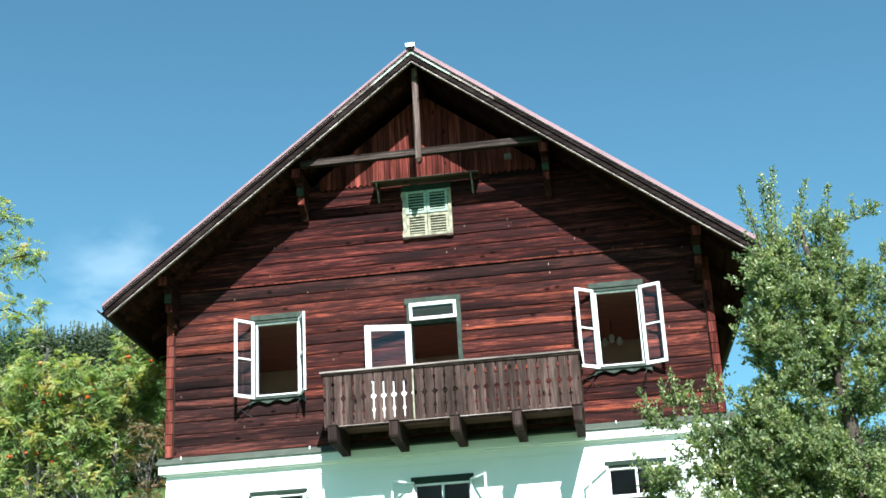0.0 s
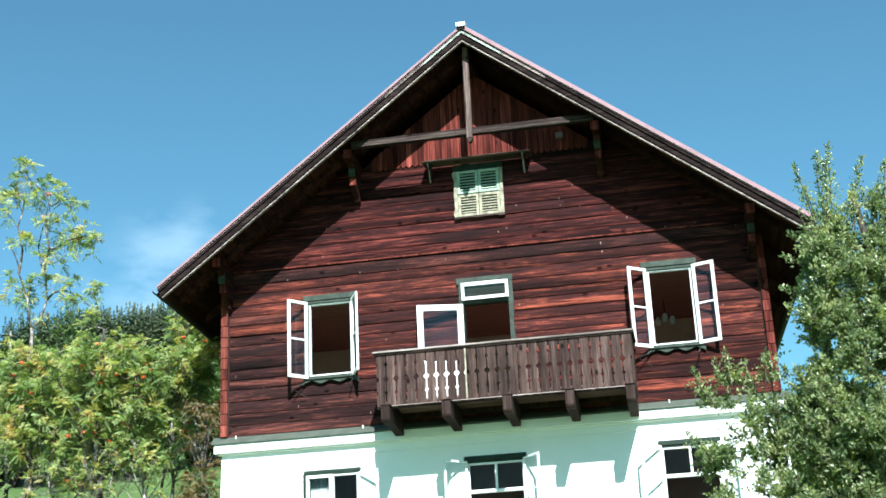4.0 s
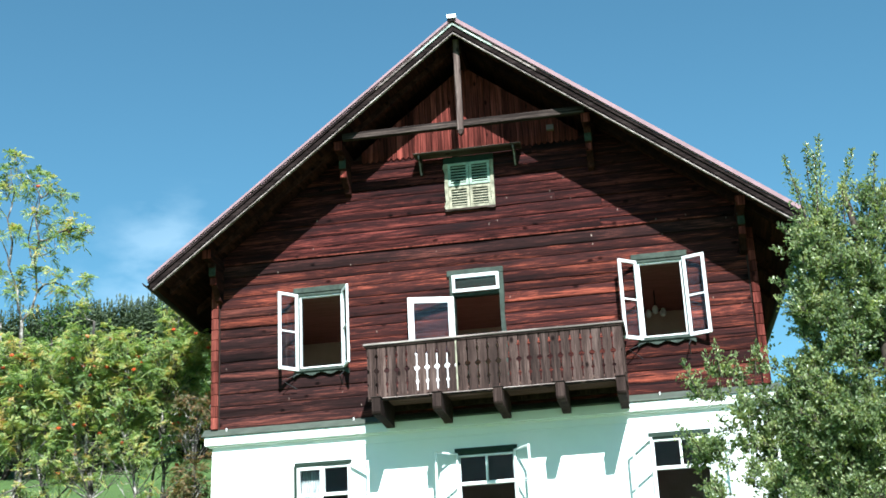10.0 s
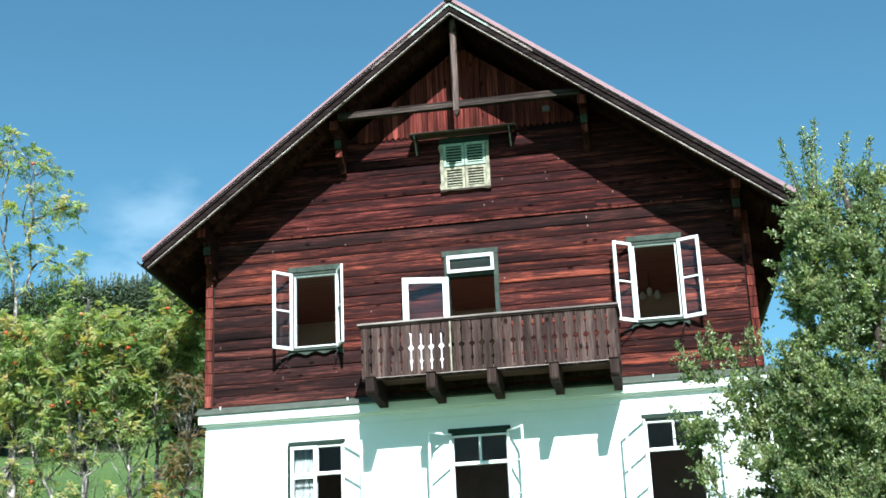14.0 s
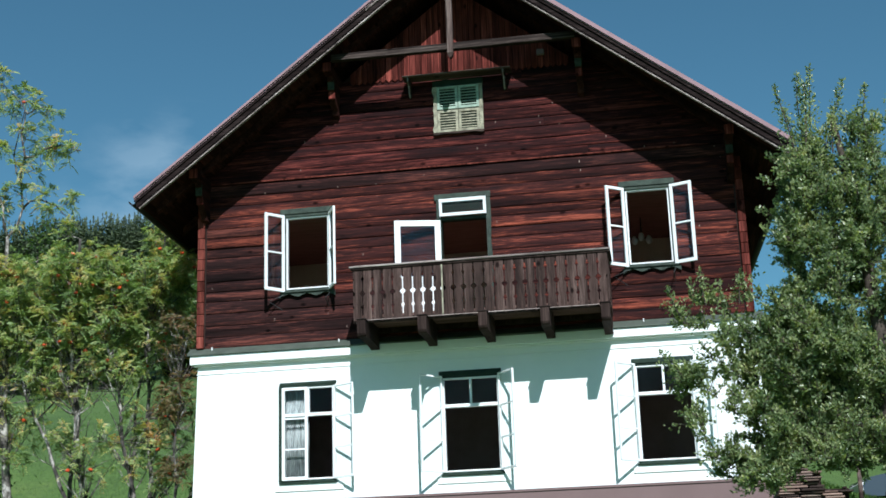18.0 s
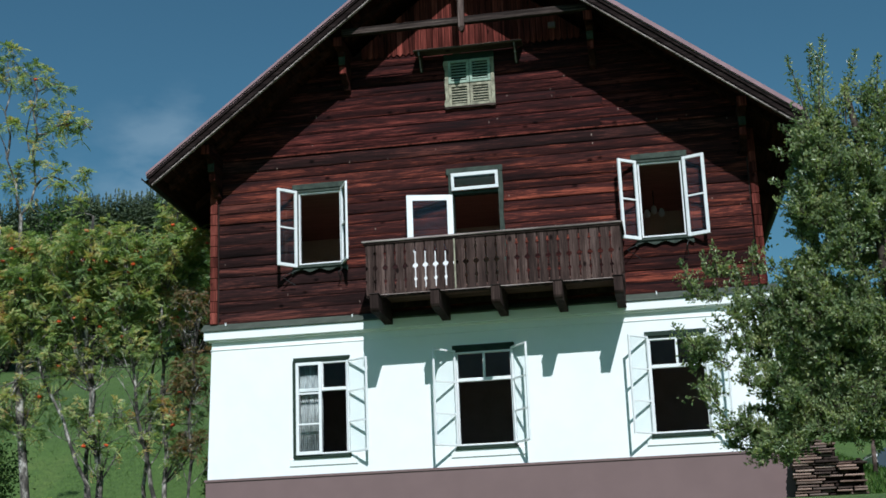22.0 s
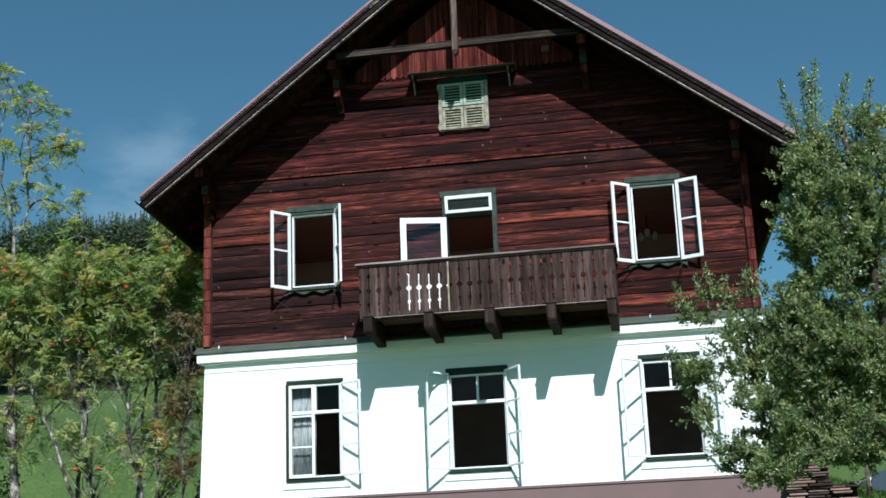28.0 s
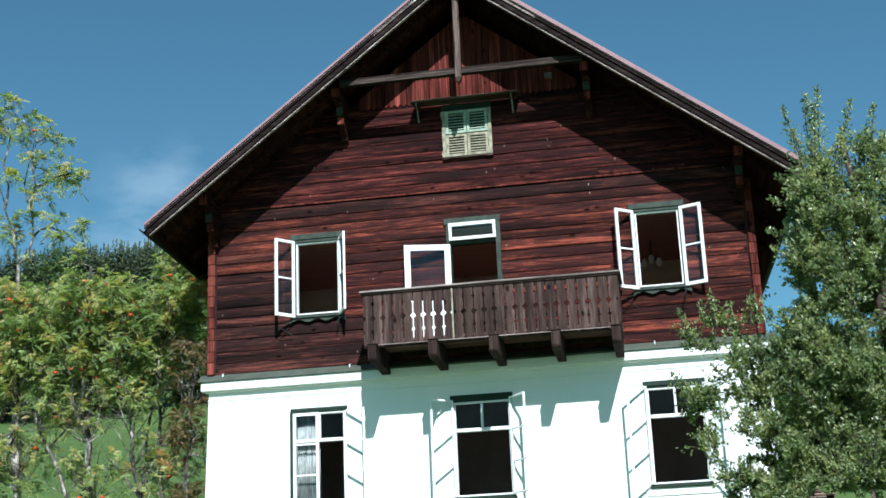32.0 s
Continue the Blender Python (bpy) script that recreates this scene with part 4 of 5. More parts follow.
def limbs(rng, trunk, radii, tips):
    """Limbs to the given tips, the inner ones first; each springs from the nearest wood that stands already."""
    out, nodes, thick = [], list(trunk[2:]), list(radii[2:])
    for tip in sorted(tips, key=lambda p: np.min(np.linalg.norm(trunk - p, axis=1))):
        at = np.array(nodes)
        cost = np.linalg.norm(at - tip, axis=1) + 1.3 * np.maximum(at[:, 2] - tip[2] + 0.12, 0)
        k = int(np.argmin(cost))
        path = curve_to(rng, nodes[k], tip, 0.10, 5)
        r = min(thick[k] * 0.75, 0.006 + 0.010 * np.linalg.norm(tip - nodes[k]))
        out.append((path, r))
        nodes += list(path[2:])
        thick += list(np.linspace(r, r * 0.4, len(path)))[2:]
    return out


def tree(name, at, trunk, radius, tips, twigs, leaves, leaf_size, leaf_mat, bark, label, seed, twig_len=0.5, spires=(), upshoot=0.0, narrow=0.5):
    rng = np.random.default_rng(seed)
    root = thing(name, at, label, "tree")
    trunk = np.array(trunk, float)
    radii = np.linspace(radius, radius * 0.25, len(trunk))
    radii[0] *= 1.35
    part("trunk", tube([Vector(p) for p in trunk], list(radii), 9), bark, root, "", True)
    spots, ways, sizes = [], [], []
    for path, r in limbs(rng, trunk, radii, tips):
        wood_bm = tube([Vector(p) for p in path], list(np.linspace(r, r * 0.25, len(path))), 5, None, False)
        length = np.linalg.norm(path[-1] - path[0])
        for _ in range(twigs + int(5 * length)):
            f = rng.uniform(0.15, 1.0) ** 0.6 * (len(path) - 1)
            k = min(int(f), len(path) - 2)
            p = path[k] + (path[k + 1] - path[k]) * (f - k)
            out = path[k + 1] - path[k]
            out = out / (np.linalg.norm(out) + 1e-9) * 0.7 + rng.normal(size=3) * 0.6 + np.array([0, 0, upshoot])
            out /= np.linalg.norm(out)
            q = p + out * twig_len * rng.uniform(0.5, 1.3)
            tw = curve_to(rng, p, q, 0.12, 3)
            tube([Vector(v) for v in tw], [0.007, 0.005, 0.004, 0.002], 3, wood_bm, False)
            n = rng.poisson(leaves)
            s = rng.random((n, 1)) ** 0.7
            spots.extend(tw[0] + (tw[-1] - tw[0]) * s + rng.normal(size=(n, 3)) * 0.018)
            ways.extend(out * 0.7 + rng.normal(size=(n, 3)) * 0.75 + np.array([0, 0, 0.15]))
            sizes.extend(leaf_size * rng.uniform(0.65, 1.25, n))
        part("branch", wood_bm, bark, root, "", True)
    for foot, tip in spires:
        path = curve_to(rng, foot, tip, 0.05, 5)
        part("shoot", tube([Vector(p) for p in path], list(np.linspace(0.011, 0.003, 6)), 4, None, False), bark, root, "", True)
        n = int(240 * np.linalg.norm(path[-1] - path[0]))
        f = rng.random((n, 1))
        spots.extend(path[0] + (path[-1] - path[0]) * f + rng.normal(size=(n, 3)) * 0.07 * (1.15 - f))
        ways.extend(rng.normal(size=(n, 3)) * 0.7 + np.array([0, 0, 0.6]))
        sizes.extend(leaf_size * rng.uniform(0.65, 1.2, n))
    leaf_mesh("crown", np.array(spots), np.array(ways), np.array(sizes), leaf_mat, root, "", narrow, rng)
    return root


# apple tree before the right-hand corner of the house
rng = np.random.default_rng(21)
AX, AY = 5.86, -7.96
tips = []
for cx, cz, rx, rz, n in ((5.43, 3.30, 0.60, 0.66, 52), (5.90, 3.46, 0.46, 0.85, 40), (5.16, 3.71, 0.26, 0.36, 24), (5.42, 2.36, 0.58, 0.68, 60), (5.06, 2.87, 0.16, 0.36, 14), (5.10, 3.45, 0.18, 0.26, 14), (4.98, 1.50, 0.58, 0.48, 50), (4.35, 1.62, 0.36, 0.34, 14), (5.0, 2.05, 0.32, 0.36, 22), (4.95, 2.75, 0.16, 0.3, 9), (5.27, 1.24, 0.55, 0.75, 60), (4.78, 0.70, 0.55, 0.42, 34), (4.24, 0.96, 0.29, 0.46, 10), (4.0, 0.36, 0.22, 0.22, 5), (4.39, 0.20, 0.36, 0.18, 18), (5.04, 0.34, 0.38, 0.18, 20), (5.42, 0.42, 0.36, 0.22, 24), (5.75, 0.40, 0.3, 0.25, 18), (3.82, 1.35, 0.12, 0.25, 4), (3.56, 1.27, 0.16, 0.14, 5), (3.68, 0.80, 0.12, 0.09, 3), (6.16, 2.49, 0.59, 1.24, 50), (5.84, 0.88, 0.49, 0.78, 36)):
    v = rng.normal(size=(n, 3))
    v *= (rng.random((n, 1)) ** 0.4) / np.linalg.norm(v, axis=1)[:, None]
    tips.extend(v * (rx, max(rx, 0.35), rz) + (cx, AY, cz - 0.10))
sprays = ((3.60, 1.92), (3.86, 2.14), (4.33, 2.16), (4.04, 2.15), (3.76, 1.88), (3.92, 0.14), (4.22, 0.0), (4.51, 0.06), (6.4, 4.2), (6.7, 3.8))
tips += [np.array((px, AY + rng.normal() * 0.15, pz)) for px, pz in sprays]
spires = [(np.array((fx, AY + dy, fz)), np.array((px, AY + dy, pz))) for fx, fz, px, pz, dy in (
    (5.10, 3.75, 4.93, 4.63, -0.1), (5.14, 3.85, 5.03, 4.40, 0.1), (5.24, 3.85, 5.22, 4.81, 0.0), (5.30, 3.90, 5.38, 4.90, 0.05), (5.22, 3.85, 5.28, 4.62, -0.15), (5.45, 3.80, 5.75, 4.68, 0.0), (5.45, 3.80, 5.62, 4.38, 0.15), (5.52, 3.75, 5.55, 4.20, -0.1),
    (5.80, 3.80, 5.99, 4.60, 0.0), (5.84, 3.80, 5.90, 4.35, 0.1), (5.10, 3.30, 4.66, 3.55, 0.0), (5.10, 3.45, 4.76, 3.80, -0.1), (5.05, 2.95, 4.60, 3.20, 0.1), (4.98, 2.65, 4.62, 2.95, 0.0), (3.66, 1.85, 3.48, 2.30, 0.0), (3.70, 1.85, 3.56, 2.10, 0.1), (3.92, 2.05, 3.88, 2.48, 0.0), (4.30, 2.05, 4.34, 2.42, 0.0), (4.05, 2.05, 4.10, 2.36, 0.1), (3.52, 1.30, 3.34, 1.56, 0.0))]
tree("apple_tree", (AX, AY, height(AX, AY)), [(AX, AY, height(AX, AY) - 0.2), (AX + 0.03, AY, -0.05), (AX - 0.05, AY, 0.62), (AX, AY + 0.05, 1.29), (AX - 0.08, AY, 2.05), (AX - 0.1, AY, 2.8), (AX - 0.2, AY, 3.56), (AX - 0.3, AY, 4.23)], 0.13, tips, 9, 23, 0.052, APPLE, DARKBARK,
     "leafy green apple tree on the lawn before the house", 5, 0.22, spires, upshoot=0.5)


# rowans beside the house
def rowan(y, way, radius, masses, seed, boughs=(), extra=(), mat=ROWAN, berries=0.075, thin=1.0, label="slender rowan with mottled grey trunk and orange berries"):
    """way: (x, z) points of the stem; boughs: its forks; masses: (x, z, half width, half height, limbs) of the foliage; extra: single sprays."""
    rng = np.random.default_rng(seed)
    x = way[0][0]
    g = height(x, y)
    root = thing("rowan_tree", (x, y, g), label, "tree", "rowans beside the house")
    way = [(x, g - 0.2)] + list(way[1:] if way[0][1] < g + 0.3 else way)

    def run(points, n, y0, sway):
        at = np.linspace(0, len(points) - 1, n)
        return np.array([(np.interp(a, range(len(points)), [p[0] for p in points]) + sway * math.sin(2.1 * k + seed), y0 + 2 * sway * math.cos(1.7 * k + seed), np.interp(a, range(len(points)), [p[1] for p in points])) for k, a in enumerate(at)])
    trunk = run(way, 13, y, 0.025)
    radii = np.linspace(radius, radius * 0.30, 13)
    radii[0] *= 1.35
    part("trunk", tube([Vector(p) for p in trunk], list(radii), 9), BARK, root, "", True)
    frame_pts, frame_rad = [*trunk[3:]], [*radii[3:]]
    for k, fork in enumerate(boughs):
        line = run(fork, 9, y + 0.12 * (k % 3 - 1), 0.015)
        line[0] = frame_pts[int(np.argmin([np.linalg.norm(p - line[0]) for p in frame_pts]))]
        thick = np.linspace(radius * 0.27, radius * 0.07, 9)
        part("bough", tube([Vector(p) for p in line], list(thick), 6), BARK, root, "", True)
        frame_pts += [*line[1:]]
        frame_rad += [*thick[1:]]
    tips = [np.array((px, y + rng.normal() * 0.25, pz)) for px, pz in extra]
    for cx, cz, rx, rz, n in masses:
        v = rng.normal(size=(n, 3))
        v *= (rng.random((n, 1)) ** 0.4) / np.linalg.norm(v, axis=1)[:, None]
        tips.extend(v * (rx, rx * 0.9, rz) + (cx, y, cz))
    pts = np.array(frame_pts)
    spots, ways, ups, sizes, bunch = [], [], [], [], []
    for tip in tips:
        cost = np.linalg.norm(pts - tip, axis=1) + 1.5 * np.maximum(pts[:, 2] - tip[2] + 0.25, 0)
        k = int(np.argsort(cost)[int(rng.integers(0, 2))])
        path = curve_to(rng, pts[k], tip, 0.13, 6)
        r = min(frame_rad[k] * 0.55, 0.006 + 0.009 * np.linalg.norm(tip - pts[k]))
        bm = tube([Vector(p) for p in path], list(np.linspace(r, 0.004, 7)), 5, None, False)
        ends = [(path[-1], path[-1] - path[-2])]
        for _ in range(int(rng.integers(3, 7))):
            q = int(rng.integers(2, 6))
            d = (path[q + 1] - path[q]) / (np.linalg.norm(path[q + 1] - path[q]) + 1e-9) * 0.6 + rng.normal(size=3) * 0.7 + np.array([0, 0, 0.15])
            e = path[q] + d / np.linalg.norm(d) * rng.uniform(0.14, 0.36)
            tube([Vector(v) for v in curve_to(rng, path[q], e, 0.15, 3)], [0.006, 0.005, 0.004, 0.003], 3, bm, False)
            ends.append((e, e - path[q]))
        part("branch", bm, BARK, root, "", True)
        if tip[2] < 4.3 and rng.random() < 0.68:
            continue
        for e, d in ends:
            d = d / (np.linalg.norm(d) + 1e-9)
            for _ in range(rng.poisson(5.6 * thin)):
                axis = d * 0.5 + rng.normal(size=3) * 0.75 + np.array([0, 0, 0.25])
                axis /= np.linalg.norm(axis)
                flat = np.array([0, -0.35, 1.0]) + rng.normal(size=3) * 0.35
                across = np.cross(axis, flat)
                across /= np.linalg.norm(across) + 1e-9
                long = rng.uniform(0.15, 0.24)
                for j in range(6):
                    b = e + axis * long * (0.25 + 0.14 * j) - np.array([0, 0, 0.35 * long * (0.25 + 0.14 * j) ** 2])
                    for sg in (-1, 1):
                        spots.append(b)
                        ways.append(across * sg + axis * 0.5 - np.array([0, 0, 0.05]))
                        ups.append(flat + rng.normal(size=3) * 0.15)
                        sizes.append(long * 0.34 * rng.uniform(0.85, 1.15))
            if rng.random() < berries and e[1] < y + 0.1:
                bunch.append(e)
    leaf_mesh("crown", np.array(spots), np.array(ways), np.array(sizes), mat, root, "", 0.36, rng, np.array(ups))
    for p in bunch:
        bm = bmesh.new()
        bmesh.ops.create_icosphere(bm, subdivisions=2, radius=0.038, matrix=Matrix.Translation(Vector(p) - Vector((0, 0.05, 0.04))) @ Matrix.Diagonal((1.1, 1.1, 0.75, 1)))
        for v in bm.verts:
            v.co += Vector(rng.normal(size=3)) * 0.007
        part("rowan_fruit", bm, BERRY, root, "orange-red ripe rowan fruit")
    return root


rowan(2.0, ((-9.68, 0.8), (-9.85, 3.2), (-9.92, 4.1), (-9.96, 5.1), (-9.97, 6.4), (-9.98, 6.75)), 0.105, ((-10.0, 5.7, 0.9, 0.8, 22), (-9.9, 4.2, 1.0, 0.6, 24), (-9.7, 2.7, 1.0, 0.9, 34)), 3,
      (((-9.98, 6.74), (-10.04, 7.25), (-10.2, 7.77), (-10.33, 8.16), (-10.49, 8.57), (-10.64, 8.84)), ((-10.29, 7.9), (-10.33, 8.55), (-10.42, 9.08), (-10.34, 9.73), (-10.45, 10.28)),
       ((-9.98, 6.74), (-9.78, 7.1), (-9.74, 7.72), (-9.9, 8.25), (-10.06, 8.78), (-9.83, 9.28), (-9.76, 9.93)), ((-9.74, 7.72), (-9.65, 8.48), (-9.71, 9.0), (-9.67, 9.53), (-10.04, 10.1)),
       ((-9.61, 8.41), (-9.3, 8.64), (-8.78, 8.71), (-8.45, 8.54)), ((-9.69, 7.53), (-9.37, 7.58), (-8.97, 7.4), (-8.71, 7.12)), ((-9.67, 9.4), (-9.4, 9.6), (-9.15, 9.53))),
      ((-10.5, 10.42), (-10.1, 10.3), (-10.6, 10.05), (-9.82, 9.87), (-9.48, 9.64), (-9.15, 9.5), (-10.66, 9.44), (-9.78, 9.1), (-10.15, 8.73), (-9.5, 9.0), (-9.23, 8.69), (-8.85, 8.72), (-8.62, 8.56), (-9.61, 8.41), (-9.1, 8.25), (-10.41, 7.73), (-10.1, 7.5), (-9.18, 7.6), (-8.75, 7.5), (-8.97, 7.27), (-10.68, 9.84), (-10.21, 9.72), (-10.39, 7.41), (-9.9, 7.8)),
      berries=0.03, thin=1.25, label="tall airy rowan with mottled grey trunk and few berries")
rowan(2.1, ((-8.10, 0.7), (-8.25, 2.2), (-8.43, 3.6), (-8.5, 4.7), (-8.4, 6.6)), 0.085, ((-8.5, 5.75, 1.05, 1.0, 44), (-8.6, 4.75, 1.0, 0.3, 18), (-8.5, 3.7, 1.0, 0.6, 34), (-8.3, 2.4, 1.0, 0.8, 32)), 7)
rowan(1.8, ((-8.16, 0.7), (-8.56, 1.75), (-9.09, 2.9), (-9.5, 3.8), (-9.7, 5.6)), 0.05, ((-9.4, 5.3, 0.8, 1.0, 26), (-9.0, 3.5, 0.7, 0.6, 16)), 8)
rowan(2.0, ((-6.88, 0.7), (-7.15, 1.6), (-7.37, 3.0), (-7.55, 4.0), (-7.6, 6.2)), 0.055, ((-7.55, 5.55, 0.8, 1.0, 38), (-7.4, 4.75, 0.8, 0.3, 16), (-7.4, 3.6, 0.8, 0.6, 22), (-7.2, 2.4, 0.8, 0.8, 24)), 11, berries=0.07)
rowan(2.3, ((-6.80, 0.6), (-6.84, 2.1), (-6.91, 3.45), (-6.97, 4.4), (-6.6, 6.6)), 0.06, ((-6.55, 6.0, 0.75, 1.0, 38), (-6.6, 4.4, 0.6, 0.6, 14), (-6.5, 3.0, 0.6, 0.6, 18), (-6.3, 1.9, 0.6, 0.7, 18)), 12)
rowan(3.4, ((-9.0, 1.0), (-8.9, 3.0), (-8.9, 5.0), (-8.7, 6.7)), 0.06, ((-8.7, 5.7, 1.2, 0.8, 22),), 15)
rowan(3.2, ((-7.6, 1.0), (-7.5, 3.0), (-7.3, 5.0), (-6.8, 6.6)), 0.05, ((-6.7, 6.3, 0.8, 0.7, 20),), 17)
rowan(2.8, ((-10.9, 0.9), (-10.8, 3.0), (-10.8, 5.0), (-10.9, 7.0)), 0.08, ((-10.8, 5.6, 1.0, 1.1, 30), (-10.8, 2.8, 0.9, 0.8, 8)), 19)
rowan(0.9, ((-5.80, 0.2), (-5.78, 1.9), (-5.70, 3.2), (-5.66, 4.5)), 0.035, ((-5.72, 4.05, 0.44, 0.7, 20), (-5.70, 2.85, 0.40, 0.7, 16), (-5.68, 1.6, 0.36, 0.7, 12)), 23, mat=RUST, berries=0.01, label="small rowan whose leaves have turned rusty brown")


# bushes and far trees
def bush(name, x, y, wide, tall, n, seed, mat, label, size=0.11, z_lift=0.0):
    rng = np.random.default_rng(seed)
    g = height(x, y)
    root = thing(name, (x, y, g), label, "bush" if tall < 4 else "tree", "bushes by the house" if tall < 4 else "trees above the meadow")
    spots = []
    for k in range(14):
        a, r = rng.uniform(0, 2 * math.pi), rng.uniform(0.2, 1.0)
        tip = np.array([x + wide * r * math.cos(a), y + wide * r * math.sin(a), g + tall * (1.05 - 0.5 * r * r) * rng.uniform(0.6, 1.0)])
        path = curve_to(rng, (x + 0.1 * math.cos(a), y + 0.1 * math.sin(a), g - 0.1), tip, 0.08, 4)
        bm = bmesh.new()
        tube([Vector(p) for p in path], list(np.linspace(0.016 * tall, 0.004 * tall, 5)), 4, bm, False)
        part("stem", bm, DARKBARK, root, "", True)
        for j in range(5):
            c = path[-1 - (j % 3)] + rng.normal(size=3) * wide * 0.16
            spots.append(c + rng.normal(size=(n // 70, 3)) * wide * 0.17)
    spots = np.concatenate(spots)
    leaf_mesh("foliage", spots, rng.normal(size=spots.shape), size * rng.uniform(0.6, 1.3, len(spots)), mat, root, "", 0.55, rng)


rng = np.random.default_rng(77)
for k, (x, y, w, t) in enumerate(((-5.75, 2.6, 0.42, 1.7), (-5.6, 6.5, 0.8, 3.2), (-12.0, 4.5, 1.0, 2.6))):
    bush("bush", x, y, w, t, 5600, 100 + k, BUSH, "dense green bush beside the house", 0.09)
for k in range(26):
    x, y = -34 + k * 1.9 + rng.uniform(-0.8, 0.8), 43 + rng.uniform(-2, 5)
    bush("hedgerow_tree", x, y, rng.uniform(2.2, 3.2), rng.uniform(5.0, 8.5), 6000, 200 + k, BUSH, "broadleaved tree at the upper edge of the meadow", 0.26)


def spruce_wood():
    """The far wood: many spruces with drooping boughs, joined."""
    rng = np.random.default_rng(9)
    spots, ways, ups, sizes = [], [], [], []
    for _ in range(4200):
        x, y = rng.uniform(-150, 60), rng.uniform(215, 306)
        g, tall = height(x, y), rng.uniform(7, 14) * (1 - 0.45 * smooth(-30, 0, x))
        wide, n = tall * rng.uniform(0.19, 0.26), 64
        f = np.append(np.linspace(0.12, 0.97, n - 2) + rng.normal(size=n - 2) * 0.012, (0.86, 0.93))
        a = rng.uniform(0, 2 * math.pi, n)
        out = np.stack([np.cos(a), np.sin(a), -0.35 - 0.5 * rng.random(n) + 0.5 * f], 1)
        out[-2:] = (0, 0, 1)
        spots.append(np.stack([np.full(n, x), np.full(n, y), g + tall * f], 1))
        ways.append(out)
        ups.append(np.tile((0, 0, 1.0), (n, 1)) + rng.normal(size=(n, 3)) * 0.5)
        sizes.append(np.where(np.arange(n) < n - 2, wide * (1 - f) * rng.uniform(0.75, 1.3, n) + 0.25, tall * 0.09))
    root = thing("spruce_wood", (-45, 260, height(-45, 260)), "dark spruce forest on the hill above the meadow", "forest", kind="stuff")
    leaf_mesh("needled_boughs", np.concatenate(spots), np.concatenate(ways), np.concatenate(sizes), SPRUCE, root, "", 0.42, rng, np.concatenate(ups))


spruce_wood()

# ---- things at the corner ----
# stacks of sawn timber against the end of the plinth
random.seed(12)
pile = thing("timber_stack", (5.72, -0.45, height(5.72, -0.45)), "weathered stack of sawn brown timber offcuts beside the house", "woodpile")
for x in (5.20, 5.50, 5.82, 6.20):
    part("bearer", box(x, x + 0.09, -0.38, -0.08, -0.16, -0.03, 0.005), DARKWOOD, pile)
# dark sheets added behind the stack for the shade in its gaps
part("back_board", box(5.18, 5.86, -0.10, -0.065, -0.03, 0.85, 0.004), DARKWOOD, pile)
part("back_board", box(5.862, 6.29, -0.10, -0.065, -0.03, 0.54, 0.004), DARKWOOD, pile)
z = -0.03
while z < 0.86:
    right = (6.32 if z < 0.55 else 5.88) + random.uniform(-0.03, 0.03)
    t, gap = random.uniform(0.026, 0.040), random.uniform(0.010, 0.020)
    ends = [5.15 + random.uniform(-0.03, 0.03)]
    while ends[-1] < right - 0.22:
        ends.append(min(ends[-1] + random.uniform(0.22, 0.52), right))
    for a, b in zip(ends, ends[1:]):
        if random.random() < 0.93:
            bm = turned(box(a + 0.006, b - random.uniform(0.006, 0.03), -0.40 + random.uniform(-0.06, 0.05), -0.06, z, z + t * random.uniform(0.75, 1.0), 0.005), ((a + b) / 2, -0.3), random.uniform(-4, 4))
            part("sawn_piece", bm, LOGWOOD if random.random() < 0.65 else GREYBEAM, pile)
    for x in (5.24, 5.55, 5.80, 6.18):
        if x < right - 0.1:
            part("spacer", box(x, x + 0.06, -0.27, -0.1, z + t * 0.7, z + t + gap), DARKWOOD, pile)
    z += t + gap

post = thing("fence_post", (7.3, 6.0, height(7.3, 6.0)), "pale weathered fence post in the grass", "post")
part("shaft", tube([(7.3, 6.0, height(7.3, 6.0) - 0.2), (7.31, 6.0, 1.1), (7.315, 6.0, 1.5)], [0.05, 0.047, 0.043], 9), GREYBEAM, post, "", True)


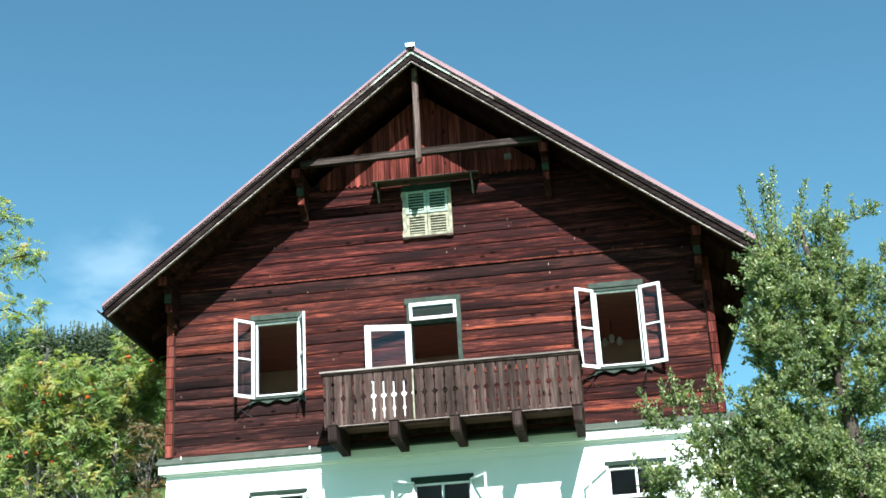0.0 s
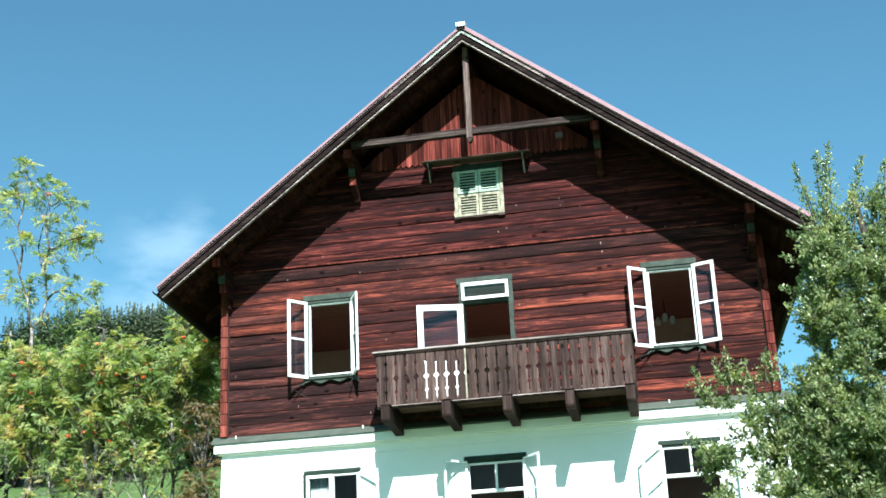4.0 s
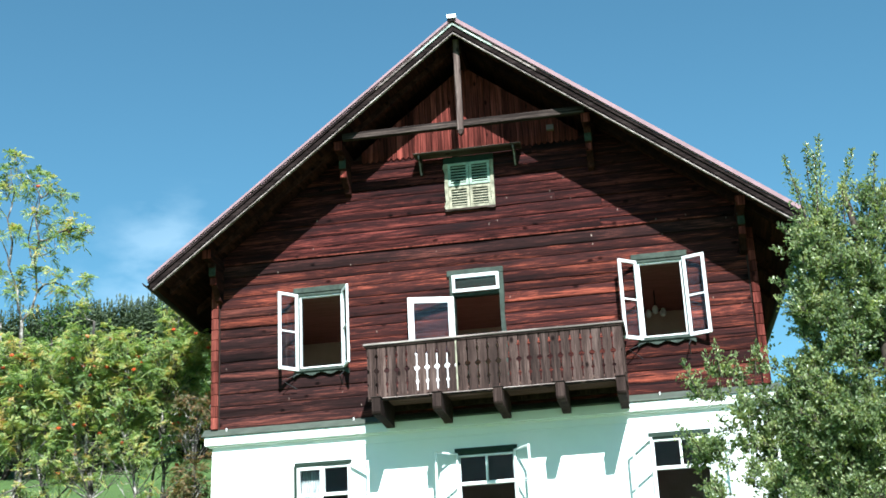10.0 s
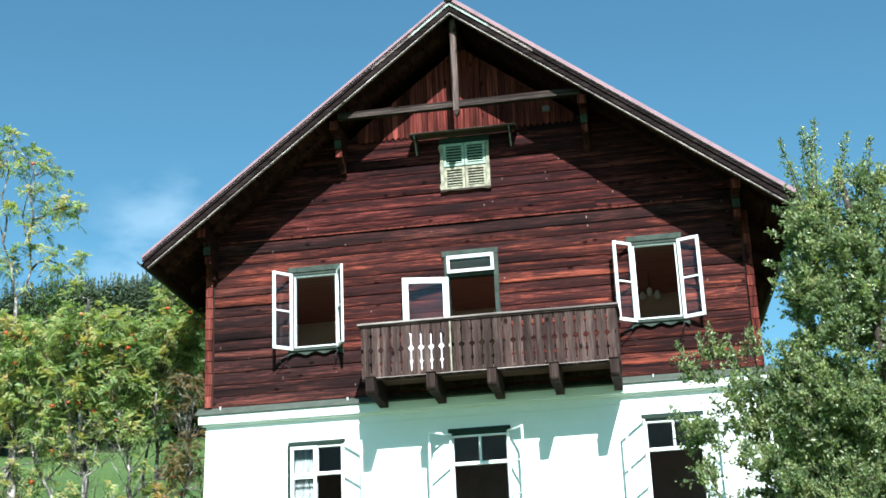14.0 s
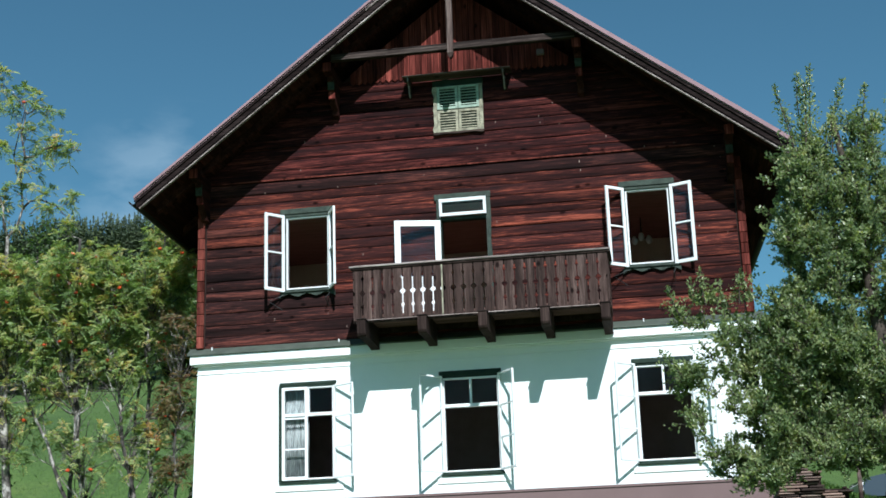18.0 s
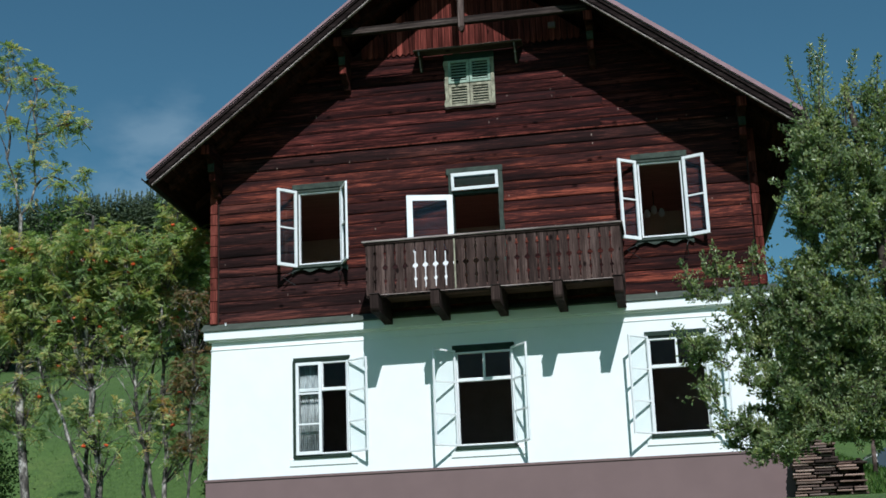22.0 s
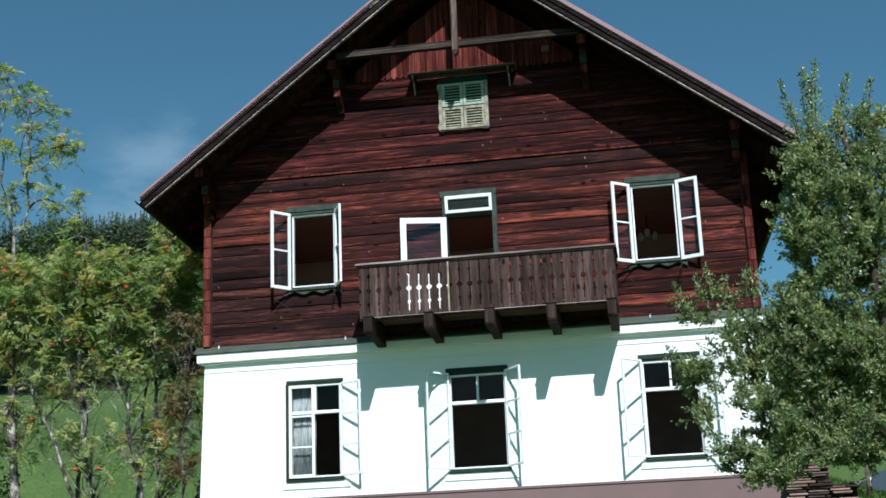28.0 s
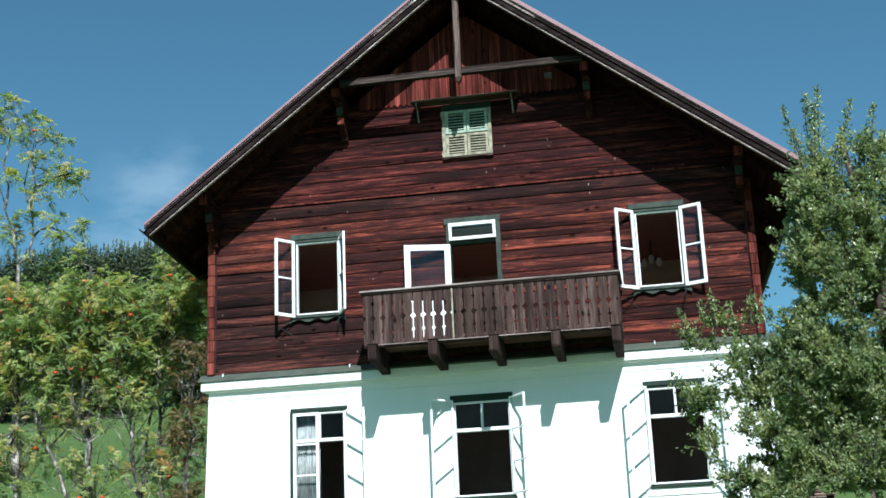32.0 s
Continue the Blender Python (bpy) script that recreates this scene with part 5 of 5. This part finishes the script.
def car(x, y, turn):
    """A small parked hatchback: body, cabin, panes and wheels."""
    g = height(x, y)
    root = thing("car", (x, y, g), "parked dark blue-grey hatchback on the grass behind the house", "car")
    side = [(-2.0, 0.30), (-2.03, 0.55), (-1.95, 0.72), (-1.2, 0.86), (1.55, 0.90), (1.88, 0.82), (1.95, 0.5), (1.9, 0.28)]
    cabin = [(-1.05, 0.87), (-0.40, 1.36), (0.2, 1.43), (1.2, 1.38), (1.72, 0.90)]

    def put(name, bm, mat, label="", smooth=False):
        bmesh.ops.rotate(bm, verts=bm.verts, cent=(0, 0, 0), matrix=Matrix.Rotation(radians(turn), 3, "Z"))
        bmesh.ops.translate(bm, verts=bm.verts, vec=(x, y, g))
        return part(name, bm, mat, root, label, smooth)
    put("body", prism(side, "y", -0.82, 0.82), CARPAINT)
    put("cabin", prism(cabin, "y", -0.70, 0.70), CARPAINT)
    put("roof", prism([(-0.38, 1.365), (0.2, 1.435), (1.2, 1.385), (1.2, 1.42), (0.2, 1.47), (-0.38, 1.40)], "y", -0.71, 0.71), CARPAINT)
    for px in (-0.42, 0.42, 1.2):
        for s in (-1, 1):
            put("pillar", prism([(px - 0.04, 0.87), (px + 0.04, 0.87), (px + 0.04, 1.39), (px - 0.04, 1.39)], "y", s * 0.69, s * 0.715), CARPAINT)
    for s in (-1, 1):
        put("headlight", box(-2.035, -1.93, s * 0.62 - 0.13, s * 0.62 + 0.13, 0.56, 0.68, 0.02), TIN)
        for px in (-1.25, 1.25):
            put("wheel", tube([(px, s * 0.66, 0.30), (px, s * 0.84, 0.30)], [0.30, 0.30], 20), RUBBER)
            put("rim", tube([(px, s * 0.835, 0.30), (px, s * 0.85, 0.30)], [0.19, 0.17], 14), TIN)
    put("bumper", box(-2.07, -1.98, -0.8, 0.8, 0.42, 0.62, 0.02), WHITEPAINT)


car(9.75, 10.0, 4)

# low table on the lawn, left of the house
table = thing("garden_table", (-7.6, -2.2, height(-7.6, -2.2)), "low yellow plastic garden table with a pale cloth", "table")
part("tabletop", box(-8.4, -6.85, -2.55, -1.9, 0.375, 0.405, 0.008), YELLOW, table, "bright yellow plastic top")
for px in (-8.3, -6.95):
    for py in (-2.47, -1.98):
        part("leg", tube([(px, py, height(px, py) - 0.02), (px, py, 0.376)], [0.022, 0.028], 8), YELLOW, table)
cloth = thing("table_cloth", (-7.55, -2.2, 0.406), "pale pink cloth lying on the yellow table", "cloth")
part("sheet", box(-7.72, -7.35, -2.56, -1.95, 0.407, 0.415, 0.003), CURTAIN, cloth)


# uneven grass on the bank near the corner
def tufts(name, x0, x1, y0, y1, n, tall, seed):
    rng = np.random.default_rng(seed)
    root = thing(name, ((x0 + x1) / 2, (y0 + y1) / 2, height((x0 + x1) / 2, (y0 + y1) / 2)), "uneven sunlit grass on the bank", "grass", kind="stuff")
    xy = rng.uniform((x0, y0), (x1, y1), (n, 2))
    spots = np.array([(x, y, height(x, y) - 0.02) for x, y in xy])
    ways = rng.normal(size=(n, 3)) * (0.35, 0.35, 0.1) + (0, 0, 1)
    leaf_mesh("blades", spots, ways, tall * rng.uniform(0.5, 1.3, n), BLADE, root, "", 0.09, rng)


tufts("grass", 5.4, 10.5, 0.5, 11, 16000, 0.22, 51)
tufts("grass", -14, -5.2, -1.5, 16, 15000, 0.07, 52)
tufts("grass", -20, -4.5, 11, 36, 14000, 0.09, 53)

# the house's long sides slant back, sheared to fit the camera's view
for ob in house.children_recursive:
    if ob.type == "MESH":
        for v in ob.data.vertices:
            if v.co.y > 1.0:
                v.co.x -= 0.042 * v.co.y
